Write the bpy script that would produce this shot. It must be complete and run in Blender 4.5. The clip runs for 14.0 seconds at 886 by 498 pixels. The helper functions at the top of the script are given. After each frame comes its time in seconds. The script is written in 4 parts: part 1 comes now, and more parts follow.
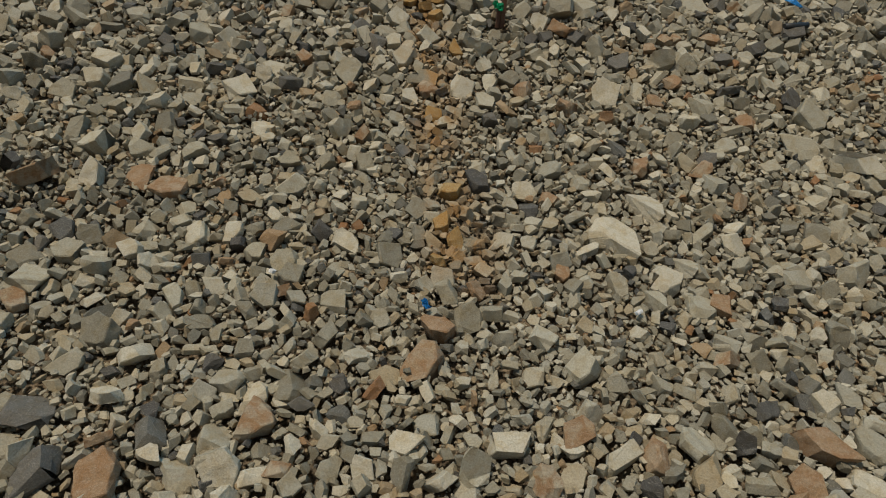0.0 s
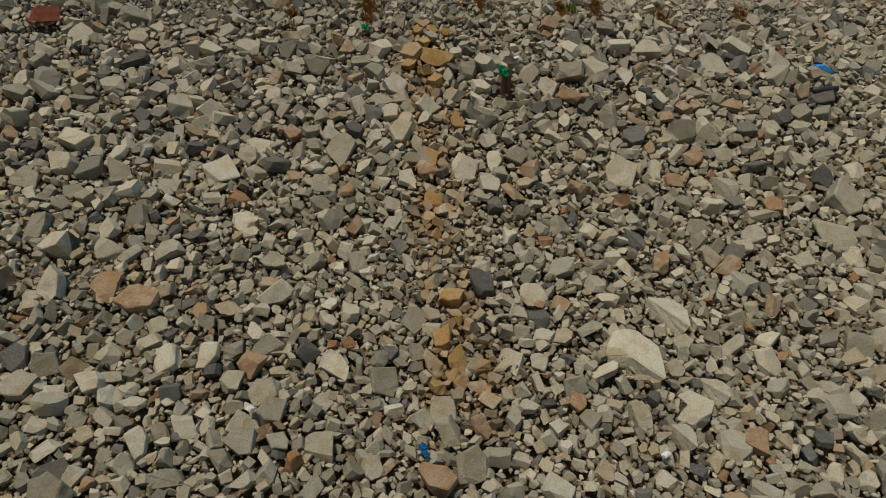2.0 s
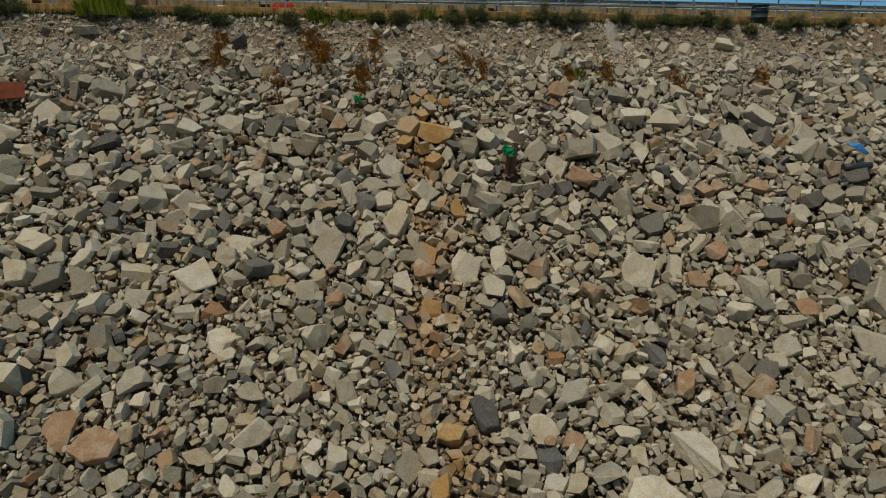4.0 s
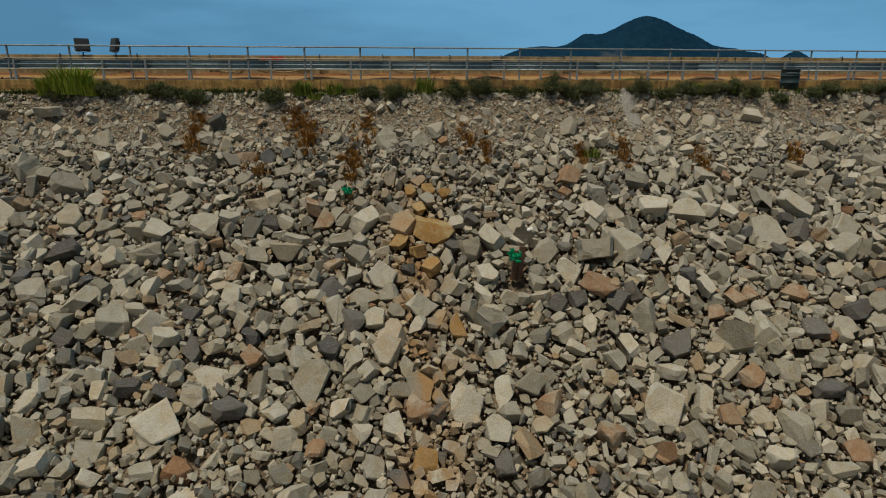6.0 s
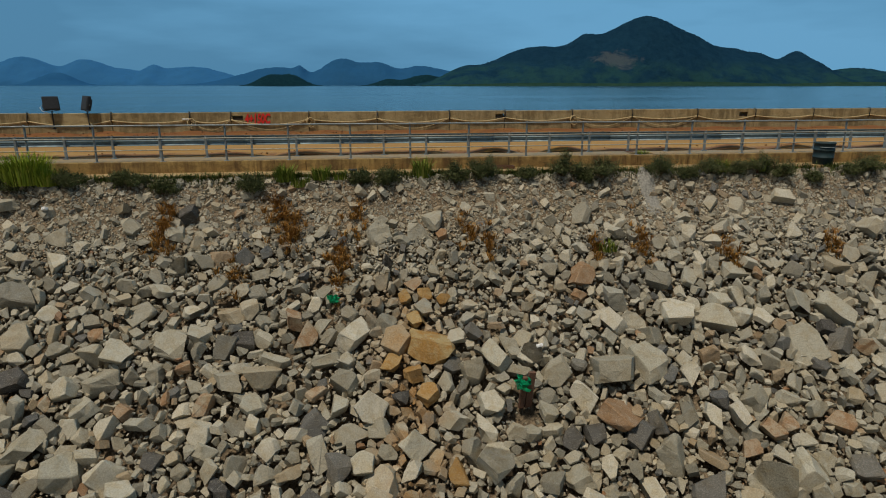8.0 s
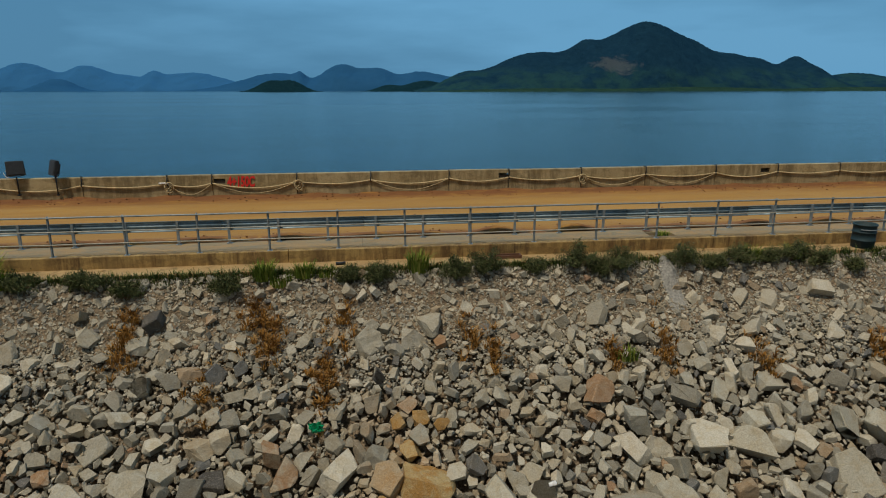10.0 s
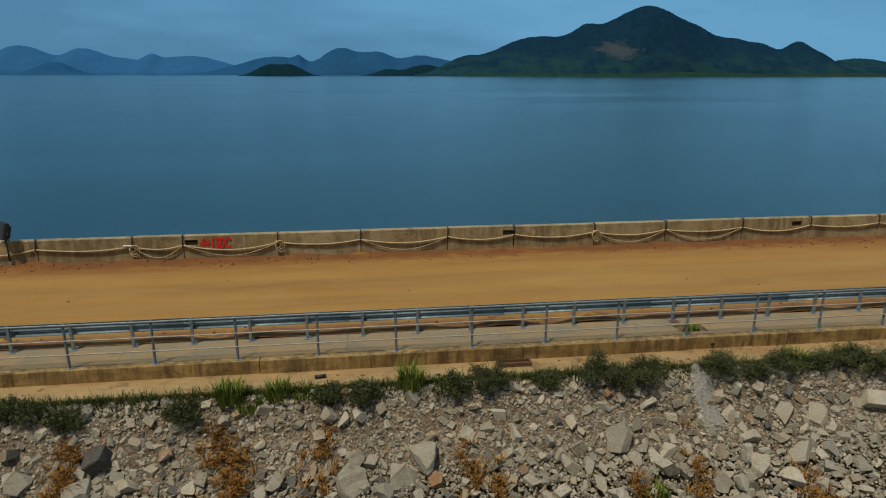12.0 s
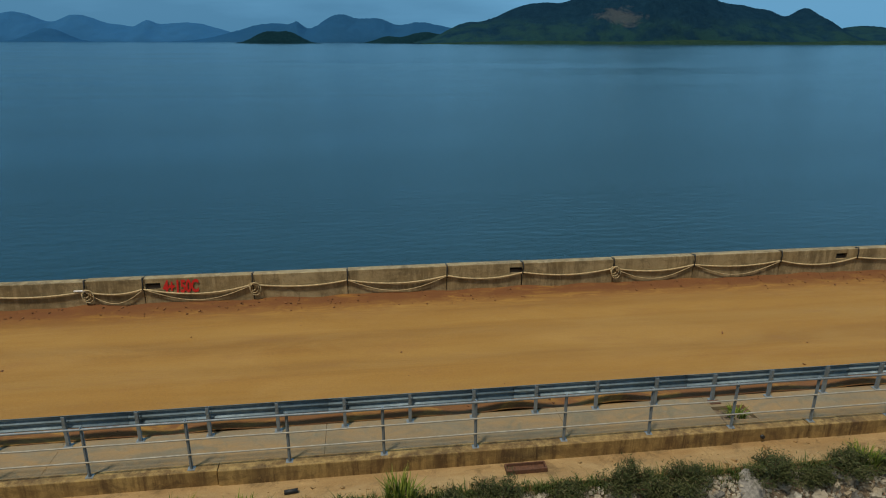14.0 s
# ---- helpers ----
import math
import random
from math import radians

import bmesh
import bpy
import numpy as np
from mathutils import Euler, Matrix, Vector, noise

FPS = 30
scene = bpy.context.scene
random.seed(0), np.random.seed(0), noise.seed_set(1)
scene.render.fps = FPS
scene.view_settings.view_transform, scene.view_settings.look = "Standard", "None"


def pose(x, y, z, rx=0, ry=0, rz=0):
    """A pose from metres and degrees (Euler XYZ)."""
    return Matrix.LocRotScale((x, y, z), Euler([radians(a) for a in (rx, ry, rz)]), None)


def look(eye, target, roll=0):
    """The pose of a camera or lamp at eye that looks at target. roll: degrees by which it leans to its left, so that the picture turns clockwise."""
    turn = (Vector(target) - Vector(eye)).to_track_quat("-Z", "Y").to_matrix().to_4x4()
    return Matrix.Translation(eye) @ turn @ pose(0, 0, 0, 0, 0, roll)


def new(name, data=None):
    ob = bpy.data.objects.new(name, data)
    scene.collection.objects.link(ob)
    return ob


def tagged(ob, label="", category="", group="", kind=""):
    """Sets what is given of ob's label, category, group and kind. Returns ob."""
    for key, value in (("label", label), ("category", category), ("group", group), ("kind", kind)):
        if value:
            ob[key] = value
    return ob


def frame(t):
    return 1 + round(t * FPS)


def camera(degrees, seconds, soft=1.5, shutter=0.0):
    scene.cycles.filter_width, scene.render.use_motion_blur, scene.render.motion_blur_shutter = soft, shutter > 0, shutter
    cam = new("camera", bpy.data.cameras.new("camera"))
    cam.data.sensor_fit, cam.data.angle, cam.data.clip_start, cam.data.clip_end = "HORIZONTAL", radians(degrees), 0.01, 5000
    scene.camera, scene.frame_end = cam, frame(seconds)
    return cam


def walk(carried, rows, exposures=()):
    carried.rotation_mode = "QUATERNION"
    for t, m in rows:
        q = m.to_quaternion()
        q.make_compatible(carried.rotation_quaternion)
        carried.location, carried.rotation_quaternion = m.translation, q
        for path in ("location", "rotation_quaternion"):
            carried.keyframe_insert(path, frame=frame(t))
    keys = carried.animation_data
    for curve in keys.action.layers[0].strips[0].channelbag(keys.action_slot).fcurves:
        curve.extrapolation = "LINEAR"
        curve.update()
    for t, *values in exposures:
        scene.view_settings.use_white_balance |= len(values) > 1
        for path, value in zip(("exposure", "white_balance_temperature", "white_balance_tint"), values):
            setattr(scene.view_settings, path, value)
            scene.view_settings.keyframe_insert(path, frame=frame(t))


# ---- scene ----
cam = camera(70.1, 14.0, soft=1.1)
PATH = [
    (0, (-3.118, -30.538, -7.194), (-2.846, -28.628, -7.722), 0.3),
    (0.5, (-3.064, -29.975, -6.682), (-2.79, -28.065, -7.207), 0.3),
    (1, (-2.98, -29.372, -6.1), (-2.708, -27.462, -6.625), 0.3),
    (1.5, (-2.884, -28.781, -5.563), (-2.614, -26.869, -6.086), 0.3),
    (2, (-2.801, -28.136, -4.994), (-2.53, -26.223, -5.513), 0.3),
    (2.5, (-2.714, -27.537, -4.402), (-2.445, -25.625, -4.923), 0.3),
    (3, (-2.654, -26.868, -3.806), (-2.383, -24.956, -4.323), 0.3),
    (3.2, (-2.635, -26.627, -3.587), (-2.362, -24.713, -4.1), 0.3),
    (5.3, (-1.96, -23.928, -1.104), (-1.711, -22.009, -1.608), 0.0),
    (5.5, (-1.939, -23.603, -0.844), (-1.688, -21.683, -1.346), 0.1),
    (6, (-1.82, -22.885, -0.167), (-1.571, -20.966, -0.67), 0.0),
    (6.5, (-1.702, -22.204, 0.455), (-1.455, -20.284, -0.048), -0.0),
    (7, (-1.617, -21.465, 1.122), (-1.367, -19.546, 0.617), 0.0),
    (7.5, (-1.516, -20.78, 1.678), (-1.267, -18.861, 1.174), 0.0),
    (8, (-1.416, -20.079, 2.266), (-1.167, -18.159, 1.761), 0.0),
    (8.2, (-1.353, -19.841, 2.458), (-1.106, -17.919, 1.959), 0.0),
    (10.3, (-0.968, -16.911, 4.773), (-0.719, -14.988, 4.283), -0.1),
    (10.5, (-0.919, -16.553, 5.087), (-0.67, -14.635, 4.581), 0.0),
    (11, (-0.807, -15.774, 5.639), (-0.557, -13.855, 5.133), 0.1),
    (11.5, (-0.694, -15.049, 6.108), (-0.443, -13.132, 5.593), 0.1),
    (12, (-0.562, -14.246, 6.568), (-0.313, -12.335, 6.032), 0.1),
    (12.5, (-0.457, -13.466, 6.86), (-0.207, -11.562, 6.302), 0.2),
    (13, (-0.349, -12.64, 7.295), (-0.1, -10.742, 6.715), 0.1),
    (14, (-0.080, -10.905, 7.977), (0.165, -9.022, 7.350), 0.15),
]
walk(cam, [(t, look(eye, target, roll)) for t, eye, target, roll in PATH])

# ---------- sky and sun ----------
SUN_ELEV, SUN_TURN = radians(66), radians(224)
world = bpy.data.worlds.new("overcast_sky")
scene.world = world
world.use_nodes = True
wn, wl = world.node_tree.nodes, world.node_tree.links
wn.clear()
sky = wn.new("ShaderNodeTexSky")
sky.sky_type, sky.sun_disc = "NISHITA", False
sky.sun_elevation, sky.sun_rotation = SUN_ELEV, SUN_TURN
sky.air_density, sky.dust_density, sky.ozone_density = 1.0, 2.0, 3.0
w_co = wn.new("ShaderNodeTexCoord")
w_map = wn.new("ShaderNodeMapping")
w_map.inputs["Scale"].default_value = (1.0, 1.0, 5.0)
w_noise = wn.new("ShaderNodeTexNoise")
w_noise.inputs["Scale"].default_value, w_noise.inputs["Detail"].default_value = 2.2, 5.0
w_ramp = wn.new("ShaderNodeValToRGB")
w_ramp.color_ramp.elements[0].position, w_ramp.color_ramp.elements[0].color = 0.35, (0.70, 2.12, 3.6, 1)
w_ramp.color_ramp.elements[1].position, w_ramp.color_ramp.elements[1].color = 0.62, (1.2, 3.25, 5.3, 1)
w_mix = wn.new("ShaderNodeMix")
w_mix.data_type = "RGBA"
w_mix.inputs["Factor"].default_value = 0.96
w_bg = wn.new("ShaderNodeBackground")
w_bg.inputs["Strength"].default_value = 0.105
w_out = wn.new("ShaderNodeOutputWorld")
wl.new(w_co.outputs["Generated"], w_map.inputs["Vector"])
wl.new(w_map.outputs["Vector"], w_noise.inputs["Vector"])
w_sep = wn.new("ShaderNodeSeparateXYZ")
wl.new(w_co.outputs["Generated"], w_sep.inputs["Vector"])
w_side = wn.new("ShaderNodeMath")
w_side.operation = "MULTIPLY"
wl.new(w_sep.outputs["X"], w_side.inputs[0])
wl.new(w_sep.outputs["X"], w_side.inputs[1])
w_add = wn.new("ShaderNodeMath")
w_add.operation, w_add.inputs[1].default_value = "MULTIPLY_ADD", -0.35
wl.new(w_side.outputs["Value"], w_add.inputs[0])
w_base = wn.new("ShaderNodeMath")
w_base.operation, w_base.inputs[1].default_value = "MULTIPLY_ADD", 0.45
wl.new(w_sep.outputs["X"], w_base.inputs[0])
wl.new(w_noise.outputs["Fac"], w_base.inputs[2])
wl.new(w_base.outputs["Value"], w_add.inputs[2])
wl.new(w_add.outputs["Value"], w_ramp.inputs["Fac"])
wl.new(sky.outputs["Color"], w_mix.inputs["A"])
wl.new(w_ramp.outputs["Color"], w_mix.inputs["B"])
w_lift = wn.new("ShaderNodeMapRange")
w_lift.inputs["From Min"].default_value, w_lift.inputs["From Max"].default_value = 0.2, 0.9
w_back = wn.new("ShaderNodeMath")
w_back.operation, w_back.inputs[1].default_value = "MULTIPLY_ADD", -0.6
wl.new(w_sep.outputs["Y"], w_back.inputs[0])
wl.new(w_sep.outputs["Z"], w_back.inputs[2])
wl.new(w_back.outputs["Value"], w_lift.inputs["Value"])
w_up = wn.new("ShaderNodeMix")
w_up.data_type = "RGBA"
w_up.inputs["B"].default_value = (1.15, 1.2, 1.25, 1)
wl.new(w_lift.outputs["Result"], w_up.inputs["Factor"])
w_high = wn.new("ShaderNodeMapRange")
w_high.inputs["From Min"].default_value, w_high.inputs["From Max"].default_value = 0.13, 0.42
w_high.inputs["To Min"].default_value, w_high.inputs["To Max"].default_value = 1.0, 2.2
wl.new(w_sep.outputs["Z"], w_high.inputs["Value"])
w_scale = wn.new("ShaderNodeVectorMath")
w_scale.operation = "SCALE"
wl.new(w_mix.outputs["Result"], w_scale.inputs[0])
wl.new(w_high.outputs["Result"], w_scale.inputs["Scale"])
wl.new(w_scale.outputs["Vector"], w_up.inputs["A"])
wl.new(w_up.outputs["Result"], w_bg.inputs["Color"])
wl.new(w_bg.outputs["Background"], w_out.inputs["Surface"])

sun = new("sun", bpy.data.lights.new("sun", "SUN"))
sun.data.energy, sun.data.angle, sun.data.color = 2.92, radians(7), (1.0, 0.9, 0.755)
sun_dir = Vector((math.sin(SUN_TURN) * math.cos(SUN_ELEV), math.cos(SUN_TURN) * math.cos(SUN_ELEV), math.sin(SUN_ELEV)))
sun.matrix_world = look(sun_dir * 100, (0, 0, 0))


# ---------- helpers ----------
def part(name, bm, material, parent=None, label=""):
    """One mesh object from a bmesh, under parent."""
    me = bpy.data.meshes.new(name)
    bm.to_mesh(me)
    bm.free()
    me.materials.append(material)
    ob = new(name, me)
    if parent:
        ob.parent = parent
    if label:
        ob["label"] = label
    return ob


def box(bm, x0, x1, y0, y1, z0, z1, bevel=0.0):
    r = bmesh.ops.create_cube(bm, size=1.0)
    for v in r["verts"]:
        v.co = Vector(((x0 + x1) / 2 + v.co.x * (x1 - x0), (y0 + y1) / 2 + v.co.y * (y1 - y0), (z0 + z1) / 2 + v.co.z * (z1 - z0)))
    if bevel:
        es = list({e for v in r["verts"] for e in v.link_edges})
        bmesh.ops.bevel(bm, geom=es, offset=bevel, segments=2, affect="EDGES", profile=0.6)
    return bm


def tube(bm, pts, r, sides=8, caps=True):
    """A round bar along points; r is one radius or a list."""
    pts = [Vector(p) for p in pts]
    rings = []
    for i, p in enumerate(pts):
        d = (pts[min(i + 1, len(pts) - 1)] - pts[max(i - 1, 0)]).normalized()
        a = d.cross(Vector((0, 0, 1)) if abs(d.z) < 0.9 else Vector((1, 0, 0))).normalized()
        b = d.cross(a)
        rr = r[i] if isinstance(r, (list, tuple)) else r
        rings.append([bm.verts.new(p + rr * (a * math.cos(k * math.tau / sides) + b * math.sin(k * math.tau / sides))) for k in range(sides)])
    for u, v in zip(rings, rings[1:]):
        for k in range(sides):
            f = bm.faces.new((u[k], u[(k + 1) % sides], v[(k + 1) % sides], v[k]))
            f.smooth = True
    if caps:
        bm.faces.new(rings[0][::-1])
        bm.faces.new(rings[-1])
    bmesh.ops.recalc_face_normals(bm, faces=bm.faces)
    return bm


def sheet(name, xs, ys, zf, material, smooth=True):
    """A height sheet over grid lines xs, ys."""
    verts = [(x, y, zf(x, y)) for y in ys for x in xs]
    n = len(xs)
    faces = [(j * n + i, j * n + i + 1, (j + 1) * n + i + 1, (j + 1) * n + i) for j in range(len(ys) - 1) for i in range(n - 1)]
    me = bpy.data.meshes.new(name)
    me.from_pydata(verts, [], faces)
    me.polygons.foreach_set("use_smooth", [smooth] * len(faces))
    me.materials.append(material)
    return new(name, me)


# ---------- materials ----------
class Mat:
    """A small builder of node materials."""

    def __init__(self, name, rough=0.8, metal=0.0):
        self.m = bpy.data.materials.new(name)
        self.m.use_nodes = True
        self.n, self.l = self.m.node_tree.nodes, self.m.node_tree.links
        self.b = self.n["Principled BSDF"]
        self.b.inputs["Roughness"].default_value = rough
        self.b.inputs["Metallic"].default_value = metal
        self.co = self.n.new("ShaderNodeTexCoord").outputs["Object"]

    def scaled(self, sx, sy, sz, src=None):
        k = self.n.new("ShaderNodeMapping")
        k.inputs["Scale"].default_value = (sx, sy, sz)
        self.l.new(src or self.co, k.inputs["Vector"])
        return k.outputs["Vector"]

    def noise(self, scale, detail=4, rough=0.55, vec=None, warp=0.0):
        k = self.n.new("ShaderNodeTexNoise")
        k.inputs["Scale"].default_value, k.inputs["Detail"].default_value = scale, detail
        k.inputs["Roughness"].default_value, k.inputs["Distortion"].default_value = rough, warp
        self.l.new(vec or self.co, k.inputs["Vector"])
        return k.outputs["Fac"]

    def voronoi(self, scale, out="Distance", vec=None):
        k = self.n.new("ShaderNodeTexVoronoi")
        k.inputs["Scale"].default_value = scale
        self.l.new(vec or self.co, k.inputs["Vector"])
        return k.outputs[out]

    def ramp(self, fac, stops, interp="LINEAR"):
        k = self.n.new("ShaderNodeValToRGB")
        k.color_ramp.interpolation = interp
        e = k.color_ramp.elements
        while len(e) < len(stops):
            e.new(0.5)
        for q, (p, c) in zip(e, stops):
            q.position = p
            q.color = (*c, 1) if isinstance(c, tuple) else (c, c, c, 1)
        self.l.new(fac, k.inputs["Fac"])
        return k.outputs["Color"]

    def mix(self, fac, a, b, how="MIX"):
        k = self.n.new("ShaderNodeMix")
        k.data_type, k.blend_type = "RGBA", how
        for s, v in (("Factor", fac), ("A", a), ("B", b)):
            if isinstance(v, (int, float)):
                k.inputs[s].default_value = v
            elif isinstance(v, tuple):
                k.inputs[s].default_value = (*v, 1)
            else:
                self.l.new(v, k.inputs[s])
        return k.outputs["Result"]

    def sep(self, axis):
        k = self.n.new("ShaderNodeSeparateXYZ")
        self.l.new(self.co, k.inputs["Vector"])
        return k.outputs[axis]

    def span(self, val, a, b):
        k = self.n.new("ShaderNodeMapRange")
        k.inputs["From Min"].default_value, k.inputs["From Max"].default_value = a, b
        self.l.new(val, k.inputs["Value"])
        return k.outputs["Result"]

    def colour(self, c):
        if isinstance(c, tuple):
            self.b.inputs["Base Color"].default_value = (*c, 1)
        else:
            self.l.new(c, self.b.inputs["Base Color"])
        return self

    def bump(self, h, strength=0.4, dist=0.02):
        k = self.n.new("ShaderNodeBump")
        k.inputs["Strength"].default_value, k.inputs["Distance"].default_value = strength, dist
        self.l.new(h, k.inputs["Height"])
        self.l.new(k.outputs["Normal"], self.b.inputs["Normal"])
        return self

    def rough(self, src):
        self.l.new(src, self.b.inputs["Roughness"])
        return self


def rock_mat(name, stops, per_island, stain=None, streak=False):
    """Broken quarry stone: a colour for each stone, with grain, veins and dust."""
    k = Mat(name, 0.9)
    k.b.inputs["Specular IOR Level"].default_value = 0.25
    if per_island:
        rnd = k.n.new("ShaderNodeNewGeometry").outputs["Random Per Island"]
    else:
        rnd = k.n.new("ShaderNodeObjectInfo").outputs["Random"]
    world_co = k.n.new("ShaderNodeNewGeometry").outputs["Position"]
    base = k.ramp(rnd, stops)
    blot = k.noise(3.5, 5, 0.6, world_co, 0.6)
    base = k.mix(k.ramp(blot, [(0.44, 0.0), (0.68, 0.65)]), base, k.mix(1.0, base, (0.82, 0.70, 0.50), "MULTIPLY"))
    if stain:
        base = k.mix(k.ramp(k.noise(3.2, 4, 0.6, world_co, 0.6), [(0.4, 0.0), (0.6, 0.95)]), base, stain)
    pos = k.n.new("ShaderNodeSeparateXYZ")
    k.l.new(world_co, pos.inputs["Vector"])
    fresh = 0.0 if stain or not (per_island or "pale" in name or "mixed" in name) else 0.2
    grey = k.mix(1.0, k.mix(0.75, base, (0.30, 0.30, 0.285)), (1.12, 1.12, 1.12), "MULTIPLY")
    base = k.mix(k.ramp(k.span(pos.outputs["Y"], -10.0, -2.0), [(0.0, 0.0), (1.0, fresh)]), base, grey)
    if streak:
        along = k.ramp(k.span(pos.outputs["X"], -1.7, 0.9), [(0.0, 0.0), (0.45, 1.0), (0.55, 1.0), (1.0, 0.0)])
        down = k.ramp(k.span(pos.outputs["Y"], -17.0, -3.4), [(0.0, 0.0), (0.12, 1.0), (0.95, 1.0), (1.0, 0.0)])
        seep = k.ramp(k.noise(0.9, 5, 0.65, world_co, 0.8), [(0.40, 0.0), (0.58, 0.9)])
        base = k.mix(k.mix(1.0, k.mix(1.0, along, down, "MULTIPLY"), seep, "MULTIPLY"), base, (0.33, 0.185, 0.065))
    grain = k.noise(28, 6, 0.7, world_co)
    base = k.mix(1.0, base, k.ramp(grain, [(0.25, 0.62), (0.75, 1.25)]), "MULTIPLY")
    vein = k.noise(5, 3, 0.5, k.scaled(1, 1, 6, world_co), 1.5)
    base = k.mix(k.ramp(vein, [(0.485, 0.0), (0.5, 0.35), (0.515, 0.0)]), base, (0.5, 0.46, 0.38))
    k.colour(base)
    k.bump(k.mix(0.5, grain, k.noise(9, 5, 0.6, world_co)), 0.8, 0.05)
    return k.m


GREY_A, GREY_B, GREY_C = (0.295, 0.27, 0.20), (0.53, 0.485, 0.375), (0.20, 0.185, 0.14)
TAN, RUST, SLATE = (0.33, 0.23, 0.13), (0.27, 0.14, 0.065), (0.085, 0.081, 0.074)
M_STUFF = rock_mat("loose_stone", [(0.0, SLATE), (0.03, (0.12, 0.12, 0.11)), (0.06, GREY_C), (0.28, GREY_A), (0.42, (0.39, 0.36, 0.275)), (0.56, GREY_B),
                                   (0.70, (0.30, 0.285, 0.225)), (0.84, (0.42, 0.375, 0.275)), (0.95, (0.34, 0.28, 0.18)), (0.985, TAN), (1.0, RUST)], True, None, True)
M_PALE = rock_mat("pale_stone", [(0.0, GREY_A), (0.4, (0.41, 0.38, 0.29)), (0.7, GREY_B), (1.0, (0.47, 0.43, 0.335))], False)
M_MIXED = rock_mat("mixed_stone", [(0.0, GREY_C), (0.4, GREY_A), (0.8, GREY_B), (1.0, TAN)], False)
M_ORANGE = rock_mat("rust_stained_stone", [(0.0, (0.37, 0.32, 0.23)), (0.5, (0.35, 0.27, 0.18)), (1.0, (0.30, 0.20, 0.12))], False, (0.27, 0.155, 0.075))
M_OCHRE = rock_mat("ochre_stone", [(0.0, (0.38, 0.29, 0.14)), (1.0, (0.35, 0.21, 0.08))], False, (0.33, 0.18, 0.05))
M_DARK = rock_mat("dark_stone", [(0.0, (0.068, 0.064, 0.058)), (0.6, (0.108, 0.102, 0.09)), (1.0, (0.16, 0.15, 0.128))], False)


def soil():
    k = Mat("gravelly_soil", 0.95)
    cell = k.voronoi(16, "Color")
    peb = k.mix(1.0, k.ramp(k.noise(1.2, 5), [(0.3, (0.13, 0.105, 0.072)), (0.55, (0.19, 0.14, 0.085)), (0.75, (0.25, 0.21, 0.15))]),
                k.ramp(cell, [(0.1, 0.55), (0.9, 1.35)]), "MULTIPLY")
    k.colour(k.mix(1.0, peb, k.ramp(k.noise(45, 4, 0.7), [(0.3, 0.7), (0.7, 1.25)]), "MULTIPLY"))
    k.bump(k.voronoi(16), 0.9, 0.05)
    return k.m


def concrete(name, base, dark, stain=0.6, streak=True, tint=(0.31, 0.178, 0.058), mud=0.8):
    """Weathered concrete: blotches, run-off streaks in patches, mud and fine pitting."""
    k = Mat(name, 0.92)
    c = k.mix(k.ramp(k.noise(1.1, 6, 0.6), [(0.35, 0.0), (0.7, 1.0)]), base, tuple(v * 0.74 for v in base))
    if streak:
        st = k.ramp(k.noise(5.0, 6, 0.7, k.scaled(1.0, 1.0, 0.12), 0.3), [(0.40, 0.0), (0.58, stain)])
        where = k.ramp(k.noise(0.55, 5, 0.65, k.scaled(1.0, 1.0, 0.5)), [(0.36, 0.15), (0.54, 1.0)])
        c = k.mix(k.mix(1.0, st, where, "MULTIPLY"), c, dark)
        grime = k.noise(2.4, 6, 0.7, k.scaled(0.6, 1.0, 1.6), 0.7)
        c = k.mix(k.ramp(grime, [(0.48, 0.0), (0.64, 0.6)]), c, dark)
    wash = k.noise(1.3, 6, 0.65, k.scaled(0.5, 1.4, 1), 0.6)
    c = k.mix(k.ramp(wash, [(0.36, 0.0), (0.62, mud)]), c, tint)
    c = k.mix(k.ramp(k.noise(1.9, 7, 0.72, None, 0.9), [(0.52, 0.0), (0.66, 0.6)]), c, dark)
    c = k.mix(k.ramp(k.noise(6.5, 6, 0.75, None, 0.4), [(0.55, 0.0), (0.72, 0.4)]), c, tuple(min(1.0, v * 1.35) for v in base))
    fine = k.noise(40, 5, 0.7)
    k.colour(k.mix(1.0, c, k.ramp(fine, [(0.25, 0.8), (0.75, 1.15)]), "MULTIPLY"))
    k.bump(k.mix(0.5, fine, k.noise(7, 5, 0.65)), 0.4, 0.015)
    return k.m


